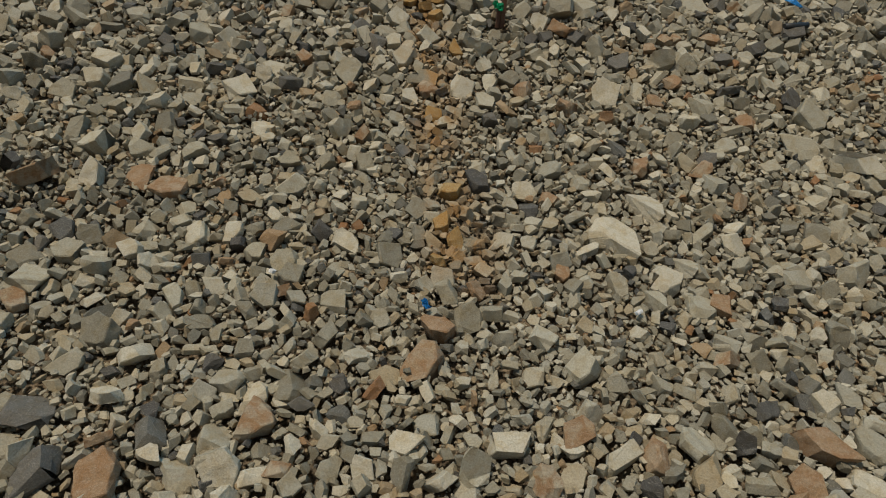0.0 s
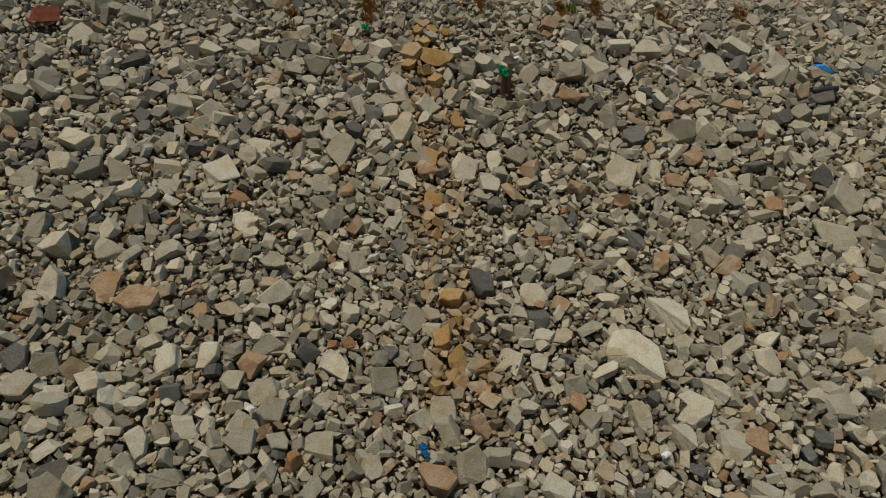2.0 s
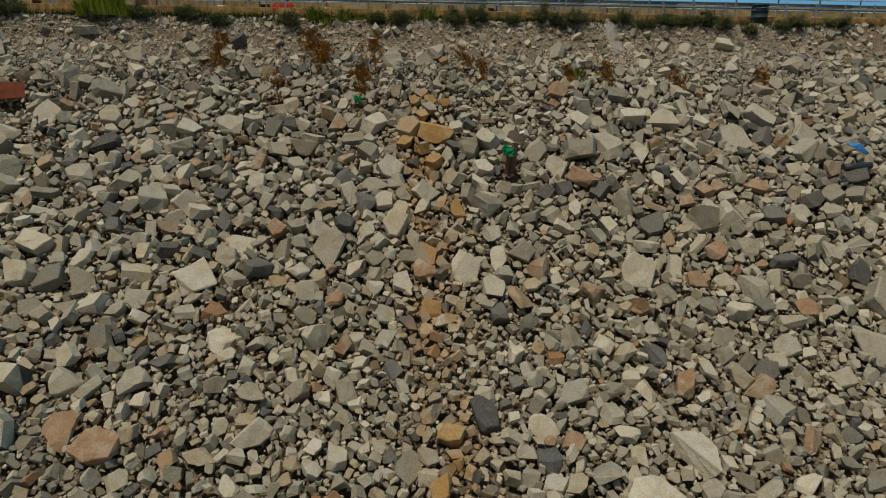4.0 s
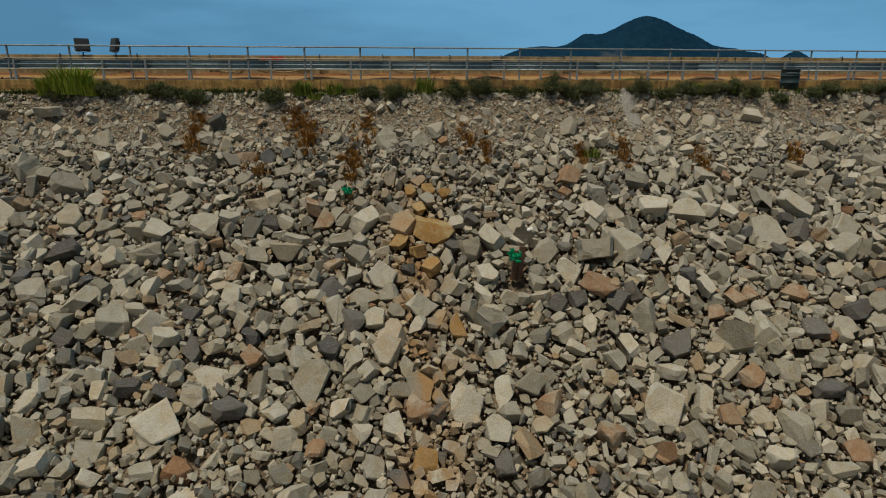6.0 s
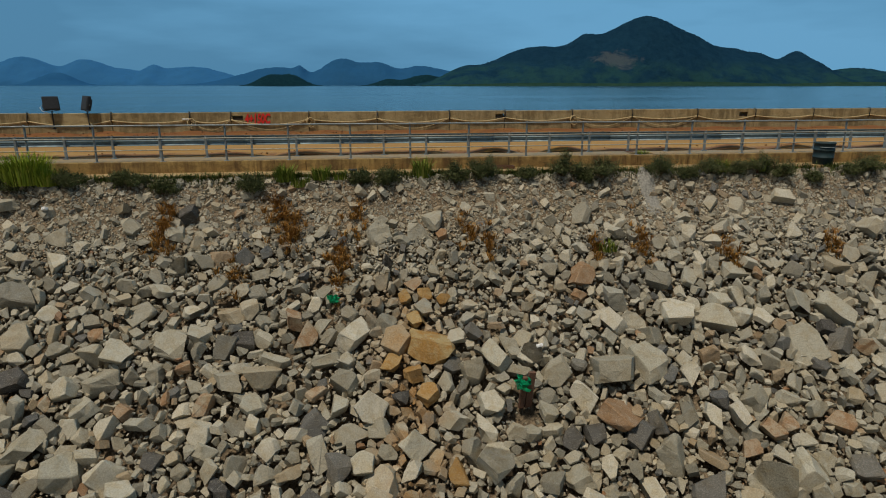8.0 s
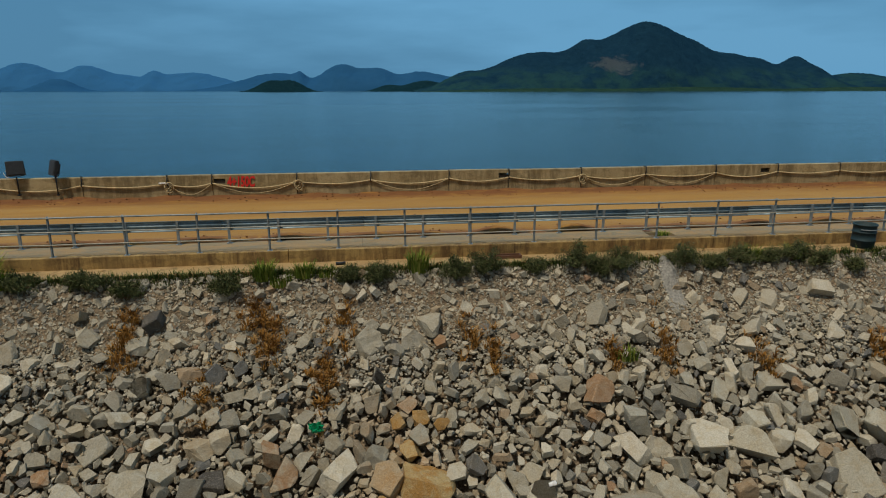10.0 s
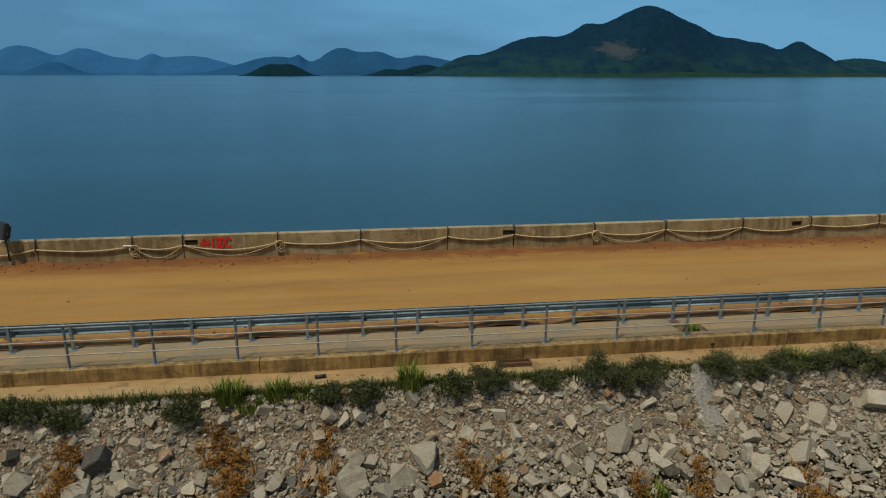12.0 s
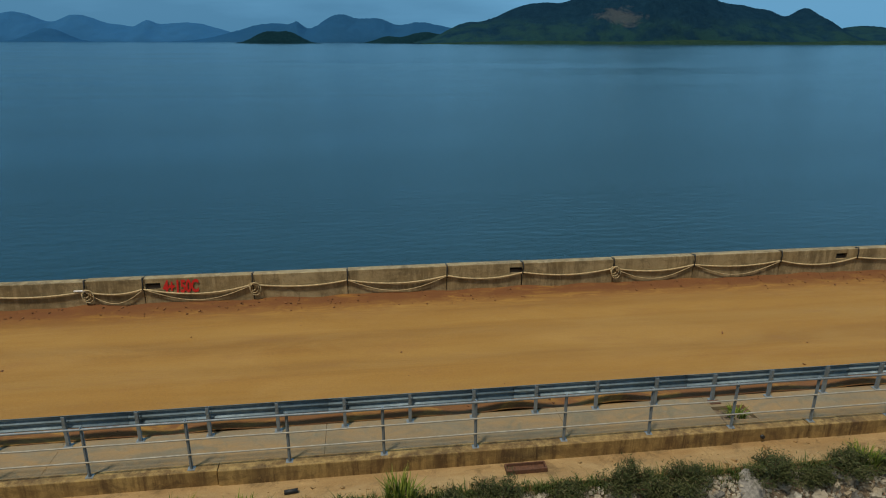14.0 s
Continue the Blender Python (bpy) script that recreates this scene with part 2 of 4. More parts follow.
def dirt():
    """Dry laterite: faint wheel tracks, drifts, and a red-brown margin at both edges."""
    k = Mat("dry_laterite_dirt", 0.95)
    tracks = k.noise(1.0, 5, 0.6, k.scaled(0.04, 1.1, 1), 0.5)
    c = k.ramp(tracks, [(0.28, (0.238, 0.114, 0.018)), (0.5, (0.300, 0.152, 0.026)), (0.74, (0.350, 0.195, 0.040))])
    drift = k.noise(0.7, 6, 0.65, k.scaled(0.3, 1.0, 1), 0.6)
    c = k.mix(k.ramp(drift, [(0.45, 0.0), (0.7, 0.55)]), c, (0.375, 0.215, 0.054))
    patch = k.noise(1.4, 6, 0.65, k.scaled(0.35, 1.3, 1), 0.5)
    c = k.mix(k.ramp(patch, [(0.54, 0.0), (0.7, 0.4)]), c, (0.25, 0.118, 0.032))
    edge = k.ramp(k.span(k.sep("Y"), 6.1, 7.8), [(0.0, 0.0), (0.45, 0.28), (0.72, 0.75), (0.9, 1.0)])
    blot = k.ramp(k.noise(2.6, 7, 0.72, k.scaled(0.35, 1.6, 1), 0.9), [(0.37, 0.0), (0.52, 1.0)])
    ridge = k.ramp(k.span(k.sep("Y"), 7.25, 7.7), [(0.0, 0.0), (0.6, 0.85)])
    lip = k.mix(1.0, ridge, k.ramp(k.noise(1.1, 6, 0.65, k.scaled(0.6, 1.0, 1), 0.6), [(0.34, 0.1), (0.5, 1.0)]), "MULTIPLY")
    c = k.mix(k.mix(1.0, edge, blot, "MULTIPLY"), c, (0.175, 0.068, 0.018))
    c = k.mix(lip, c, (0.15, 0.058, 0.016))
    foot = k.ramp(k.span(k.sep("Y"), 1.25, 2.0), [(0.0, 1.0), (0.5, 0.95), (1.0, 0.0)])
    c = k.mix(k.mix(1.0, foot, k.ramp(k.noise(1.6, 6, 0.68, k.scaled(0.5, 1.2, 1), 0.7), [(0.36, 0.0), (0.5, 0.95)]), "MULTIPLY"), c, (0.16, 0.064, 0.018))
    fine = k.noise(22, 7, 0.78)
    k.colour(k.mix(1.0, c, k.ramp(fine, [(0.25, 0.8), (0.75, 1.18)]), "MULTIPLY"))
    k.bump(k.mix(0.6, fine, k.noise(5, 6, 0.65)), 0.6, 0.04)
    return k.m


def steel(name, base, rough=0.45, metal=0.7):
    k = Mat(name, rough, metal)
    n = k.noise(6, 5, 0.65)
    c = k.mix(k.ramp(n, [(0.35, 0.0), (0.7, 1.0)]), base, tuple(v * 0.65 for v in base))
    k.colour(k.mix(k.ramp(k.noise(14, 4, 0.6), [(0.66, 0.0), (0.78, 0.6)]), c, (0.2, 0.12, 0.06)))
    k.rough(k.ramp(n, [(0.3, rough - 0.08), (0.7, rough + 0.2)]))
    return k.m


def plain(name, c, rough=0.7, scale=9, metal=0.0, vary=0.35):
    k = Mat(name, rough, metal)
    n = k.noise(scale, 5, 0.6)
    k.colour(k.ramp(n, [(0.3, tuple(v * (1 - vary) for v in c)), (0.7, tuple(min(1, v * (1 + vary)) for v in c))]))
    k.bump(n, 0.25, 0.01)
    return k.m


def leaf_mat(name, stops):
    k = Mat(name, 0.95)
    k.b.inputs["Specular IOR Level"].default_value = 0.15
    rnd = k.n.new("ShaderNodeNewGeometry").outputs["Random Per Island"]
    k.colour(k.ramp(rnd, stops))
    return k.m


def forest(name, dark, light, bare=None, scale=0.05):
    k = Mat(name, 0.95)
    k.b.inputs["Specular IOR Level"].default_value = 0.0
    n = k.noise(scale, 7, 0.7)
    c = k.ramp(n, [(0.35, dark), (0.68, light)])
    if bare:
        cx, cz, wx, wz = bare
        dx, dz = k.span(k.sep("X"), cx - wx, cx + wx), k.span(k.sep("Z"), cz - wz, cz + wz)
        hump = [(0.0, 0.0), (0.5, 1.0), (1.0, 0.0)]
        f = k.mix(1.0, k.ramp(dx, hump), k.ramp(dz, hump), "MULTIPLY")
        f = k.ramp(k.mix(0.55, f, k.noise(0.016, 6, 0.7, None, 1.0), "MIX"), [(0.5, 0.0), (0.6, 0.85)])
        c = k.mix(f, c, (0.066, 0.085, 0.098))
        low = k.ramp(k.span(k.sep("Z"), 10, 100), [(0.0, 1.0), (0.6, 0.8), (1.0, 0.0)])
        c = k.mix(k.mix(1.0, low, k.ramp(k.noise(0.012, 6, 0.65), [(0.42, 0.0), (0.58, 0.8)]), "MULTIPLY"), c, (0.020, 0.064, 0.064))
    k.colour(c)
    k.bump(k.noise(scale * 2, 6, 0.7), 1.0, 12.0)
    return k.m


def water_mat():
    k = Mat("lake_water", 0.08)
    deep = k.noise(0.004, 4, 0.5, k.scaled(0.6, 1.6, 1), 0.6)
    k.colour(k.ramp(deep, [(0.35, (0.010, 0.034, 0.042)), (0.65, (0.014, 0.045, 0.056))]))
    k.b.inputs["IOR"].default_value = 1.33
    ripple = k.mix(0.3, k.noise(1.0, 6, 0.68, k.scaled(0.6, 1.7, 1), 0.4), k.noise(0.16, 4, 0.6, k.scaled(0.5, 1.3, 1)))
    k.bump(ripple, 0.6, 0.34)
    wind = k.noise(0.012, 6, 0.62, k.scaled(0.22, 1.5, 1), 1.2)
    relief = k.b.inputs["Normal"].links[0].from_node
    k.l.new(k.ramp(wind, [(0.36, 0.75), (0.5, 0.6), (0.6, 0.42)]), relief.inputs["Strength"])
    k.rough(k.ramp(wind, [(0.35, 0.2), (0.6, 0.12)]))
    return k.m


M_SOIL, M_DIRT, M_WATER = soil(), dirt(), water_mat()
M_WALL = concrete("parapet_concrete", (0.44, 0.355, 0.195), (0.12, 0.09, 0.042), 0.85, True, (0.32, 0.225, 0.095), 0.45)
M_CURB = concrete("curb_concrete", (0.40, 0.27, 0.092), (0.075, 0.042, 0.014), 1.0, True, (0.31, 0.178, 0.052), 0.35)
M_WALK = concrete("walkway_concrete", (0.225, 0.19, 0.12), (0.15, 0.145, 0.095), 0.3, False, (0.33, 0.205, 0.08), 0.8)
M_LEDGE = concrete("ledge_concrete", (0.42, 0.29, 0.13), (0.11, 0.07, 0.03), 0.4, False, (0.27, 0.158, 0.055), 0.7)
M_GALV = steel("galvanised_steel", (0.25, 0.285, 0.295), 0.55, 0.35)
M_BEAM = steel("weathered_beam_steel", (0.22, 0.30, 0.34), 0.55, 0.3)
M_DUSTY = steel("dusty_steel_tube", (0.40, 0.37, 0.29), 0.6, 0.2)
M_ROPE = plain("sun_bleached_hose", (0.47, 0.37, 0.20), 0.8)
M_BLACK = plain("dark_plastic", (0.014, 0.016, 0.017), 0.6)
M_IRON = plain("rusty_iron", (0.11, 0.05, 0.025), 0.85, 20)
M_BIN = plain("dark_teal_plastic", (0.007, 0.026, 0.030), 0.7)
M_GREENBAG = plain("green_plastic_film", (0.008, 0.38, 0.17), 0.3, 14)
M_BLUE = plain("blue_plastic", (0.02, 0.22, 0.55), 0.4, 14)
M_WHITE = plain("white_plastic", (0.7, 0.7, 0.68), 0.5)
M_WOOD = plain("weathered_brown_wood", (0.12, 0.06, 0.035), 0.9, 25)
M_RED = plain("red_spray_paint", (0.62, 0.02, 0.015), 0.7, 30, 0.0, 0.2)
M_HOLE = plain("shadowed_mortar", (0.05, 0.04, 0.03), 0.95)
M_GLASS = plain("dusty_dark_glass", (0.02, 0.023, 0.026), 0.75)
M_SHRUB = leaf_mat("shrub_leaves", [(0.0, (0.030, 0.040, 0.014)), (0.5, (0.062, 0.075, 0.026)), (0.85, (0.09, 0.10, 0.04)), (1.0, (0.15, 0.135, 0.07))])
M_GRASS = leaf_mat("green_grass", [(0.0, (0.06, 0.10, 0.012)), (0.7, (0.14, 0.19, 0.026)), (1.0, (0.26, 0.25, 0.06))])
M_LUSH = leaf_mat("lush_yellow_green_grass", [(0.0, (0.10, 0.15, 0.012)), (0.7, (0.24, 0.30, 0.03)), (1.0, (0.36, 0.36, 0.07))])
M_DRY = leaf_mat("dry_grass", [(0.0, (0.20, 0.09, 0.02)), (0.6, (0.30, 0.15, 0.035)), (1.0, (0.38, 0.225, 0.07))])

# ---------- terrain ----------


def slope_z(x, y):
    """The top of the stone slope; it eases out to the valley floor."""
    xc = max(-14.0, min(15.0, x))
    yy = max(y, -24.0)
    k = max(0.0, min(1.0, (-y - 1.5) / 5.0))
    z = 0.321 + 0.948 * yy + 0.01068 * yy * yy + k * (0.0178 * xc + 0.00166 * xc * yy + 0.00197 * xc * xc)
    if y < -24.0:
        d = -24.0 - y
        z -= 4.0 * (1 - math.exp(-d * 0.5 / 4.0))
    return z


def ground_z(x, y):
    if y > -0.82:
        return -0.6
    base = slope_z(x, y) - (0.5 if y < -3.6 else 0.06 + 0.44 * max(0.0, (-1.4 - y) / 2.2)) + 0.10 * noise.noise((x * 0.5, y * 0.6, 0)) + 0.05 * noise.noise((x * 2, y * 2, 3))
    t = max(0.0, min(1.0, (-y - 0.86) / 0.7))
    return -0.37 * (1 - t) + base * t


xs = [-3000, -600, -150, -60, -35] + [-24 + 0.3 * i for i in range(167)] + [40, 70, 160, 600, 3000]
ys = [-3000, -600, -150, -60, -40, -31] + [-26.5 + 0.3 * i for i in range(85)] + [-0.95, -0.8]
embankment = tagged(sheet("ground", xs, ys, ground_z, M_SOIL), "grey-brown gravelly soil of the dam slope under broken stone", "ground", kind="structure")

X0, X1 = -60.0, 80.0


def road_z(x, y):
    rise = 0.24 * max(0.0, min(1.0, (y - 1.4) / 6.4))
    bank = 0.14 * math.exp(-((7.9 - y) / 0.4) ** 2) * (0.6 + 0.6 * noise.noise((x * 0.9, 0, 5)))
    lip = 0.19 * math.exp(-((y - 1.5) / 0.22) ** 2) * (0.4 + 1.2 * noise.noise((x * 0.8, 2, 5)))
    rut = 0.02 * math.sin(y * 4.2) + 0.02 * noise.noise((x * 0.4, y * 1.5, 1))
    return rise + bank + lip + rut


ys = [1.26 + 0.11 * i for i in range(61)]
xs = [X0] + [-26 + 0.25 * i for i in range(216)] + [X1]
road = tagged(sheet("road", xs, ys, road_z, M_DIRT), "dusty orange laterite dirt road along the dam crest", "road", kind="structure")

bm = bmesh.new()
box(bm, X0, X1, 0.0, 8.1, -5.0, -0.36)
tagged(part("trim", bm, M_LEDGE), "concrete core of the dam crest under the road", "dam crest", kind="structure")

# lake, far shore and hills
lake = tagged(sheet("water", [-5500 + 500 * i for i in range(23)], [8.6, 40, 120, 400, 1000, 2000, 3200, 4700], lambda x, y: -4.0, M_WATER),
              "calm blue-grey lake water behind the dam", "lake", kind="structure")
upstream = tagged(sheet("upstream_ground", [X0, -20, 20, X1], [8.1, 10, 15, 26], lambda x, y: 0.2 - (y - 8.1) * 0.6, M_SOIL),
                  "stony upstream face of the dam running under the lake", "ground", kind="structure")


def hills(name, peaks, y0, y1, x0, x1, step, material, label, rough=10.0):
    """A range of hills: each peak is (x, height, half-width)."""
    mid, half = (y0 + y1) / 2, (y1 - y0) / 2

    def zf(x, y):
        v = max(0.0, 1 - abs((y - mid) / half))
        top = sum((h * math.exp(-((x - px) / w) ** 2)) ** 3 for px, h, w in peaks) ** (1 / 3)
        k = noise.fractal((x * 0.006, y * 0.006, 2.0), 0.8, 2.1, 5)
        ridge = top * (v ** 0.8) * (1 + 0.22 * k * (1 - v)) + rough * 0.35 * k * min(1, top / 40)
        return -5.0 + (ridge + rough * 0.18 * noise.noise((x * 0.09, y * 0.09, 1)) + rough * 0.14 * noise.noise((x * 0.31, y * 0.31, 4)) if v > 0 else 0.0)

    xs = [x0 + step * i for i in range(int((x1 - x0) / step) + 1)]
    ys = [y0 + (y1 - y0) * i / 36 for i in range(37)]
    return tagged(sheet(name, xs, ys, zf, material), label, "hills", kind="structure")


# Forest colours carry a painted blue haze lift for the mountain's distance.
M_HILL = forest("forest_hill_haze_tint", (0.007, 0.029, 0.056), (0.012, 0.044, 0.074), (1035, 98, 200, 84), 0.03)
# Distance haze is painted into the blue base colours of range and ridge.
M_FAR = forest("distant_hill_haze_tint", (0.026, 0.112, 0.245), (0.031, 0.124, 0.262), None, 0.004)
M_MIDHILL = forest("forest_ridge_haze_tint", (0.017, 0.078, 0.172), (0.021, 0.088, 0.186), None, 0.006)
# Dark green of island and headland, raised in colour to stand for haze.
M_ISLE = forest("isle_forest_haze_tint", (0.007, 0.032, 0.048), (0.013, 0.048, 0.062), None, 0.08)
M_SHORE = forest("shore_grass", (0.014, 0.04, 0.032), (0.03, 0.065, 0.042), None, 0.03)
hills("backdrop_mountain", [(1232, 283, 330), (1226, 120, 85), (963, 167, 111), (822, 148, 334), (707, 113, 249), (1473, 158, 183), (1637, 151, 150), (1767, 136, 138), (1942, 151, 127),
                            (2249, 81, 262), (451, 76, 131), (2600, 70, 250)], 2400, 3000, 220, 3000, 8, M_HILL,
      "dark forested mountain with a bare brown scar across the lake, blue haze in its colour", 13)
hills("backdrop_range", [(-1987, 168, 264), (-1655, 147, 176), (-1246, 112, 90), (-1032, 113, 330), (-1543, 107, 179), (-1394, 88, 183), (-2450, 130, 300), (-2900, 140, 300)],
      4000, 4400, -3500, -500, 14, M_FAR, "distant hill range beyond the lake, blue haze painted into its colour", 15)
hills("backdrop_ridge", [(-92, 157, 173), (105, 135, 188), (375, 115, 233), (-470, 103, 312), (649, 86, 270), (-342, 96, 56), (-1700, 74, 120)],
      3750, 4150, -2100, 1200, 12, M_MIDHILL, "forested ridge beyond the lake, blue-grey haze painted into its colour", 14)
hills("backdrop_island", [(-325, 43, 70), (-258, 46, 66)], 2460, 2560, -440, -130, 4, M_ISLE, "small dark wooded island in the lake, haze in its colour", 11)
hills("backdrop_headland", [(130, 29, 72), (285, 46, 125)], 2700, 2800, -20, 520, 5, M_ISLE, "low wooded headland on the far shore, haze in its colour", 5)
hills("backdrop_shore", [(700, 13, 400), (1300, 17, 400), (2000, 16, 400), (2700, 16, 400)], 2300, 2440, 230, 3000, 9, M_SHORE,
      "low green grassy shore below the mountain", 4)

# ---------- crest: ledge, curb, walkway ----------
bm = bmesh.new()
box(bm, X0, X1, -0.86, -0.04, -0.62, -0.33, 0.015)
tagged(part("pavement_ledge", bm, M_LEDGE), "mud-stained concrete gutter ledge below the curb", "ledge", kind="structure")

curb = tagged(new("curb"), "rain-streaked concrete curb beam carrying the railing", "curb", kind="structure")
JOINTS = [-60, -46, -35.5, -24.5, -13.9, -3.1, 7.66, 9.45, 18.2, 29, 40, 52, 66, 80]
for i, (a, b) in enumerate(zip(JOINTS, JOINTS[1:])):
    bm = bmesh.new()
    out = 0.04 * ((i % 2) == 1) + random.uniform(0, 0.012)
    box(bm, a + 0.008, b - 0.008, -0.09 - out, 0.16, -0.42, -0.004 + 0.008 * (i % 3), 0.018)
    part("curb_beam", bm, M_CURB, curb)

walkway = tagged(new("pavement"), "worn concrete walkway slabs dusted with orange soil", "walkway", kind="structure")
x = X0
while x < X1:
    n = 5.3 + random.uniform(-0.15, 0.15)
    bm = bmesh.new()
    z = random.uniform(-0.014, -0.006)
    if x < 7.66 < x + n:
        n = 7.66 - x
    box(bm, x + 0.002, x + n - 0.002, 0.165, 1.27, -0.3, z, 0.01)
    part("slab", bm, M_WALK, walkway)
    x += n
    if abs(x - 7.66) < 0.01:
        bm = bmesh.new()
        box(bm, 7.666, 8.47, 0.165, 0.31, -0.3, -0.01, 0.008)
        box(bm, 7.666, 8.47, 0.85, 1.27, -0.3, -0.01, 0.008)
        part("slab", bm, M_WALK, walkway)
        x = 8.476

bm = bmesh.new()
box(bm, 7.68, 8.46, 0.32, 0.84, -0.30, -0.10)
tagged(part("ground_pit", bm, M_SOIL), "open dirt-filled access pit in the walkway", "pit", kind="structure")

# ---------- parapet ----------
parapet = tagged(new("wall_parapet"), "weathered concrete parapet wall in jointed panels above the lake", "parapet wall", kind="structure")


def wall_top(x):
    return 1.14 + 0.0015 * (max(-25.0, min(28.0, x)) - 2)


PANELS = [-60, -50, -42, -34, -27, -24, -20.9, -17.8, -14.7, -11.5, -8.42, -6.76, -3.55, -0.66, 2.49, 4.97, 8.04, 10.86, 14.0, 16.86, 19.8, 22.7, 25.6, 28.5, 34, 42, 52, 65, 80]
HOLES = {-6.76: (-6.70, -6.27), 2.49: (4.55, 4.93), 14.0: (16.08, 16.50), -17.8: (-17.0, -16.6)}
for i, (a, b) in enumerate(zip(PANELS, PANELS[1:])):
    bm = bmesh.new()
    top = wall_top((a + b) / 2) + random.uniform(-0.012, 0.012)
    y0 = 7.85 + random.uniform(-0.008, 0.008)
    if a in HOLES:
        h0, h1 = HOLES[a]
        lo, hi = top - 0.34, top - 0.14
        if h0 - a > 0.05:
            box(bm, a + 0.012, h0, y0, y0 + 0.3, -0.1, top, 0.015)
        if b - h1 > 0.05:
            box(bm, h1, b - 0.012, y0, y0 + 0.3, -0.1, top, 0.015)
        box(bm, h0, h1, y0 + 0.004, y0 + 0.3, -0.1, lo)
        box(bm, h0, h1, y0 + 0.004, y0 + 0.3, hi, top - 0.004)
        box(bm, h0, h1, y0 + 0.2, y0 + 0.29, lo, hi)
    else:
        box(bm, a + 0.012, b - 0.012, y0, y0 + 0.3, -0.1, top, 0.015)
    part("panel", bm, M_WALL, parapet)
bm = bmesh.new()
box(bm, X0, X1, 7.91, 8.09, -0.1, 0.92)
part("core", bm, M_HOLE, parapet, "dark mortar seen in the panel joints")

# ---------- railing ----------
railing = tagged(new("railing"), "galvanised steel pedestrian railing with three tubes along the walkway", "railing", group="crest railings")
POSTS = [2.03 + 1.879 * i for i in range(-26, 36)]
bm = bmesh.new()
box(bm, -0.012, 0.012, -0.035, 0.035, 0.0, 1.11, 0.004)
box(bm, -0.03, 0.03, -0.012, 0.012, 0.0, 1.09, 0.003)
box(bm, -0.07, 0.07, -0.07, 0.07, 0.0, 0.014, 0.003)
tube(bm, [(0, -0.045, 1.04), (0, -0.045, 1.12)], 0.012, 6)
post = part("post", bm, M_GALV, railing)
post.location = (POSTS[0], 0.03, 0.0)
for px in POSTS[1:]:
    o = new("post", post.data)
    o.parent = railing
    o.location = (px, 0.03, 0.0)
    o.rotation_euler = (random.uniform(-0.012, 0.012), random.uniform(-0.012, 0.012), 0)
for zr, rr in ((1.075, 0.024), (0.69, 0.017), (0.345, 0.017)):
    bm = bmesh.new()
    tube(bm, [(px + (0.9 if k else 0), -0.005, zr + random.uniform(-0.006, 0.006)) for px in POSTS for k in (0, 1)], rr, 8)
    part("rail_tube", bm, M_GALV if zr > 1 else M_DUSTY, railing, "" if zr > 1 else "dusty pale lower tube")

# ---------- crash barrier ----------
barrier = tagged(new("crash_barrier"), "grey corrugated steel crash barrier between walkway and road", "guard rail", group="crest railings")
BY = 1.17
prof = [(0.0, 0.0), (0.012, 0.02), (0.06, 0.05), (0.075, 0.085), (0.06, 0.115), (0.015, 0.145), (0.015, 0.165), (0.06, 0.195), (0.075, 0.225), (0.06, 0.26), (0.012, 0.29), (0.0, 0.31)]
bx = -42.0
while bx < 55:
    bm = bmesh.new()
    rings = []
    for xx in (bx, bx + 4.11):
        rings.append([bm.verts.new((xx, BY + d, 0.37 + h)) for d, h in prof])
        rings.append([bm.verts.new((xx, BY - 0.006 + d, 0.37 + h)) for d, h in prof])
    fo, fi, bo, bi = rings
    n = len(prof)
    for k in range(n - 1):
        bm.faces.new((fo[k], bo[k], bo[k + 1], fo[k + 1])).smooth = True
        bm.faces.new((fi[k + 1], bi[k + 1], bi[k], fi[k])).smooth = True
        bm.faces.new((fo[k], fo[k + 1], fi[k + 1], fi[k]))
        bm.faces.new((bo[k + 1], bo[k], bi[k], bi[k + 1]))
    bm.faces.new((fo[0], fi[0], bi[0], bo[0]))
    bm.faces.new((fo[-1], bo[-1], bi[-1], fi[-1]))
    o = part("beam", bm, M_BEAM, barrier)
    o.location.z = random.uniform(-0.012, 0.012)
    bx += 4.1
bm = bmesh.new()
box(bm, -0.032, 0.032, -0.07, -0.062, -0.02, 0.69)
box(bm, -0.032, -0.026, -0.062, 0.0, -0.02, 0.69)
box(bm, 0.026, 0.032, -0.062, 0.0, -0.02, 0.69)
box(bm, -0.08, 0.08, -0.11, 0.04, -0.03, 0.004)
tube(bm, [(0, -0.078, 0.53), (0, -0.05, 0.53)], 0.018, 6)
bpost = part("barrier_post", bm, M_GALV, barrier)
for i in range(-30, 40):
    o = bpost if i == -30 else new("barrier_post", bpost.data)
    o.parent = barrier
    o.location = (2.18 + 1.415 * i, BY - 0.012, 0.0)
    o.rotation_euler = (random.uniform(-0.02, 0.02), 0, random.uniform(-0.04, 0.04))

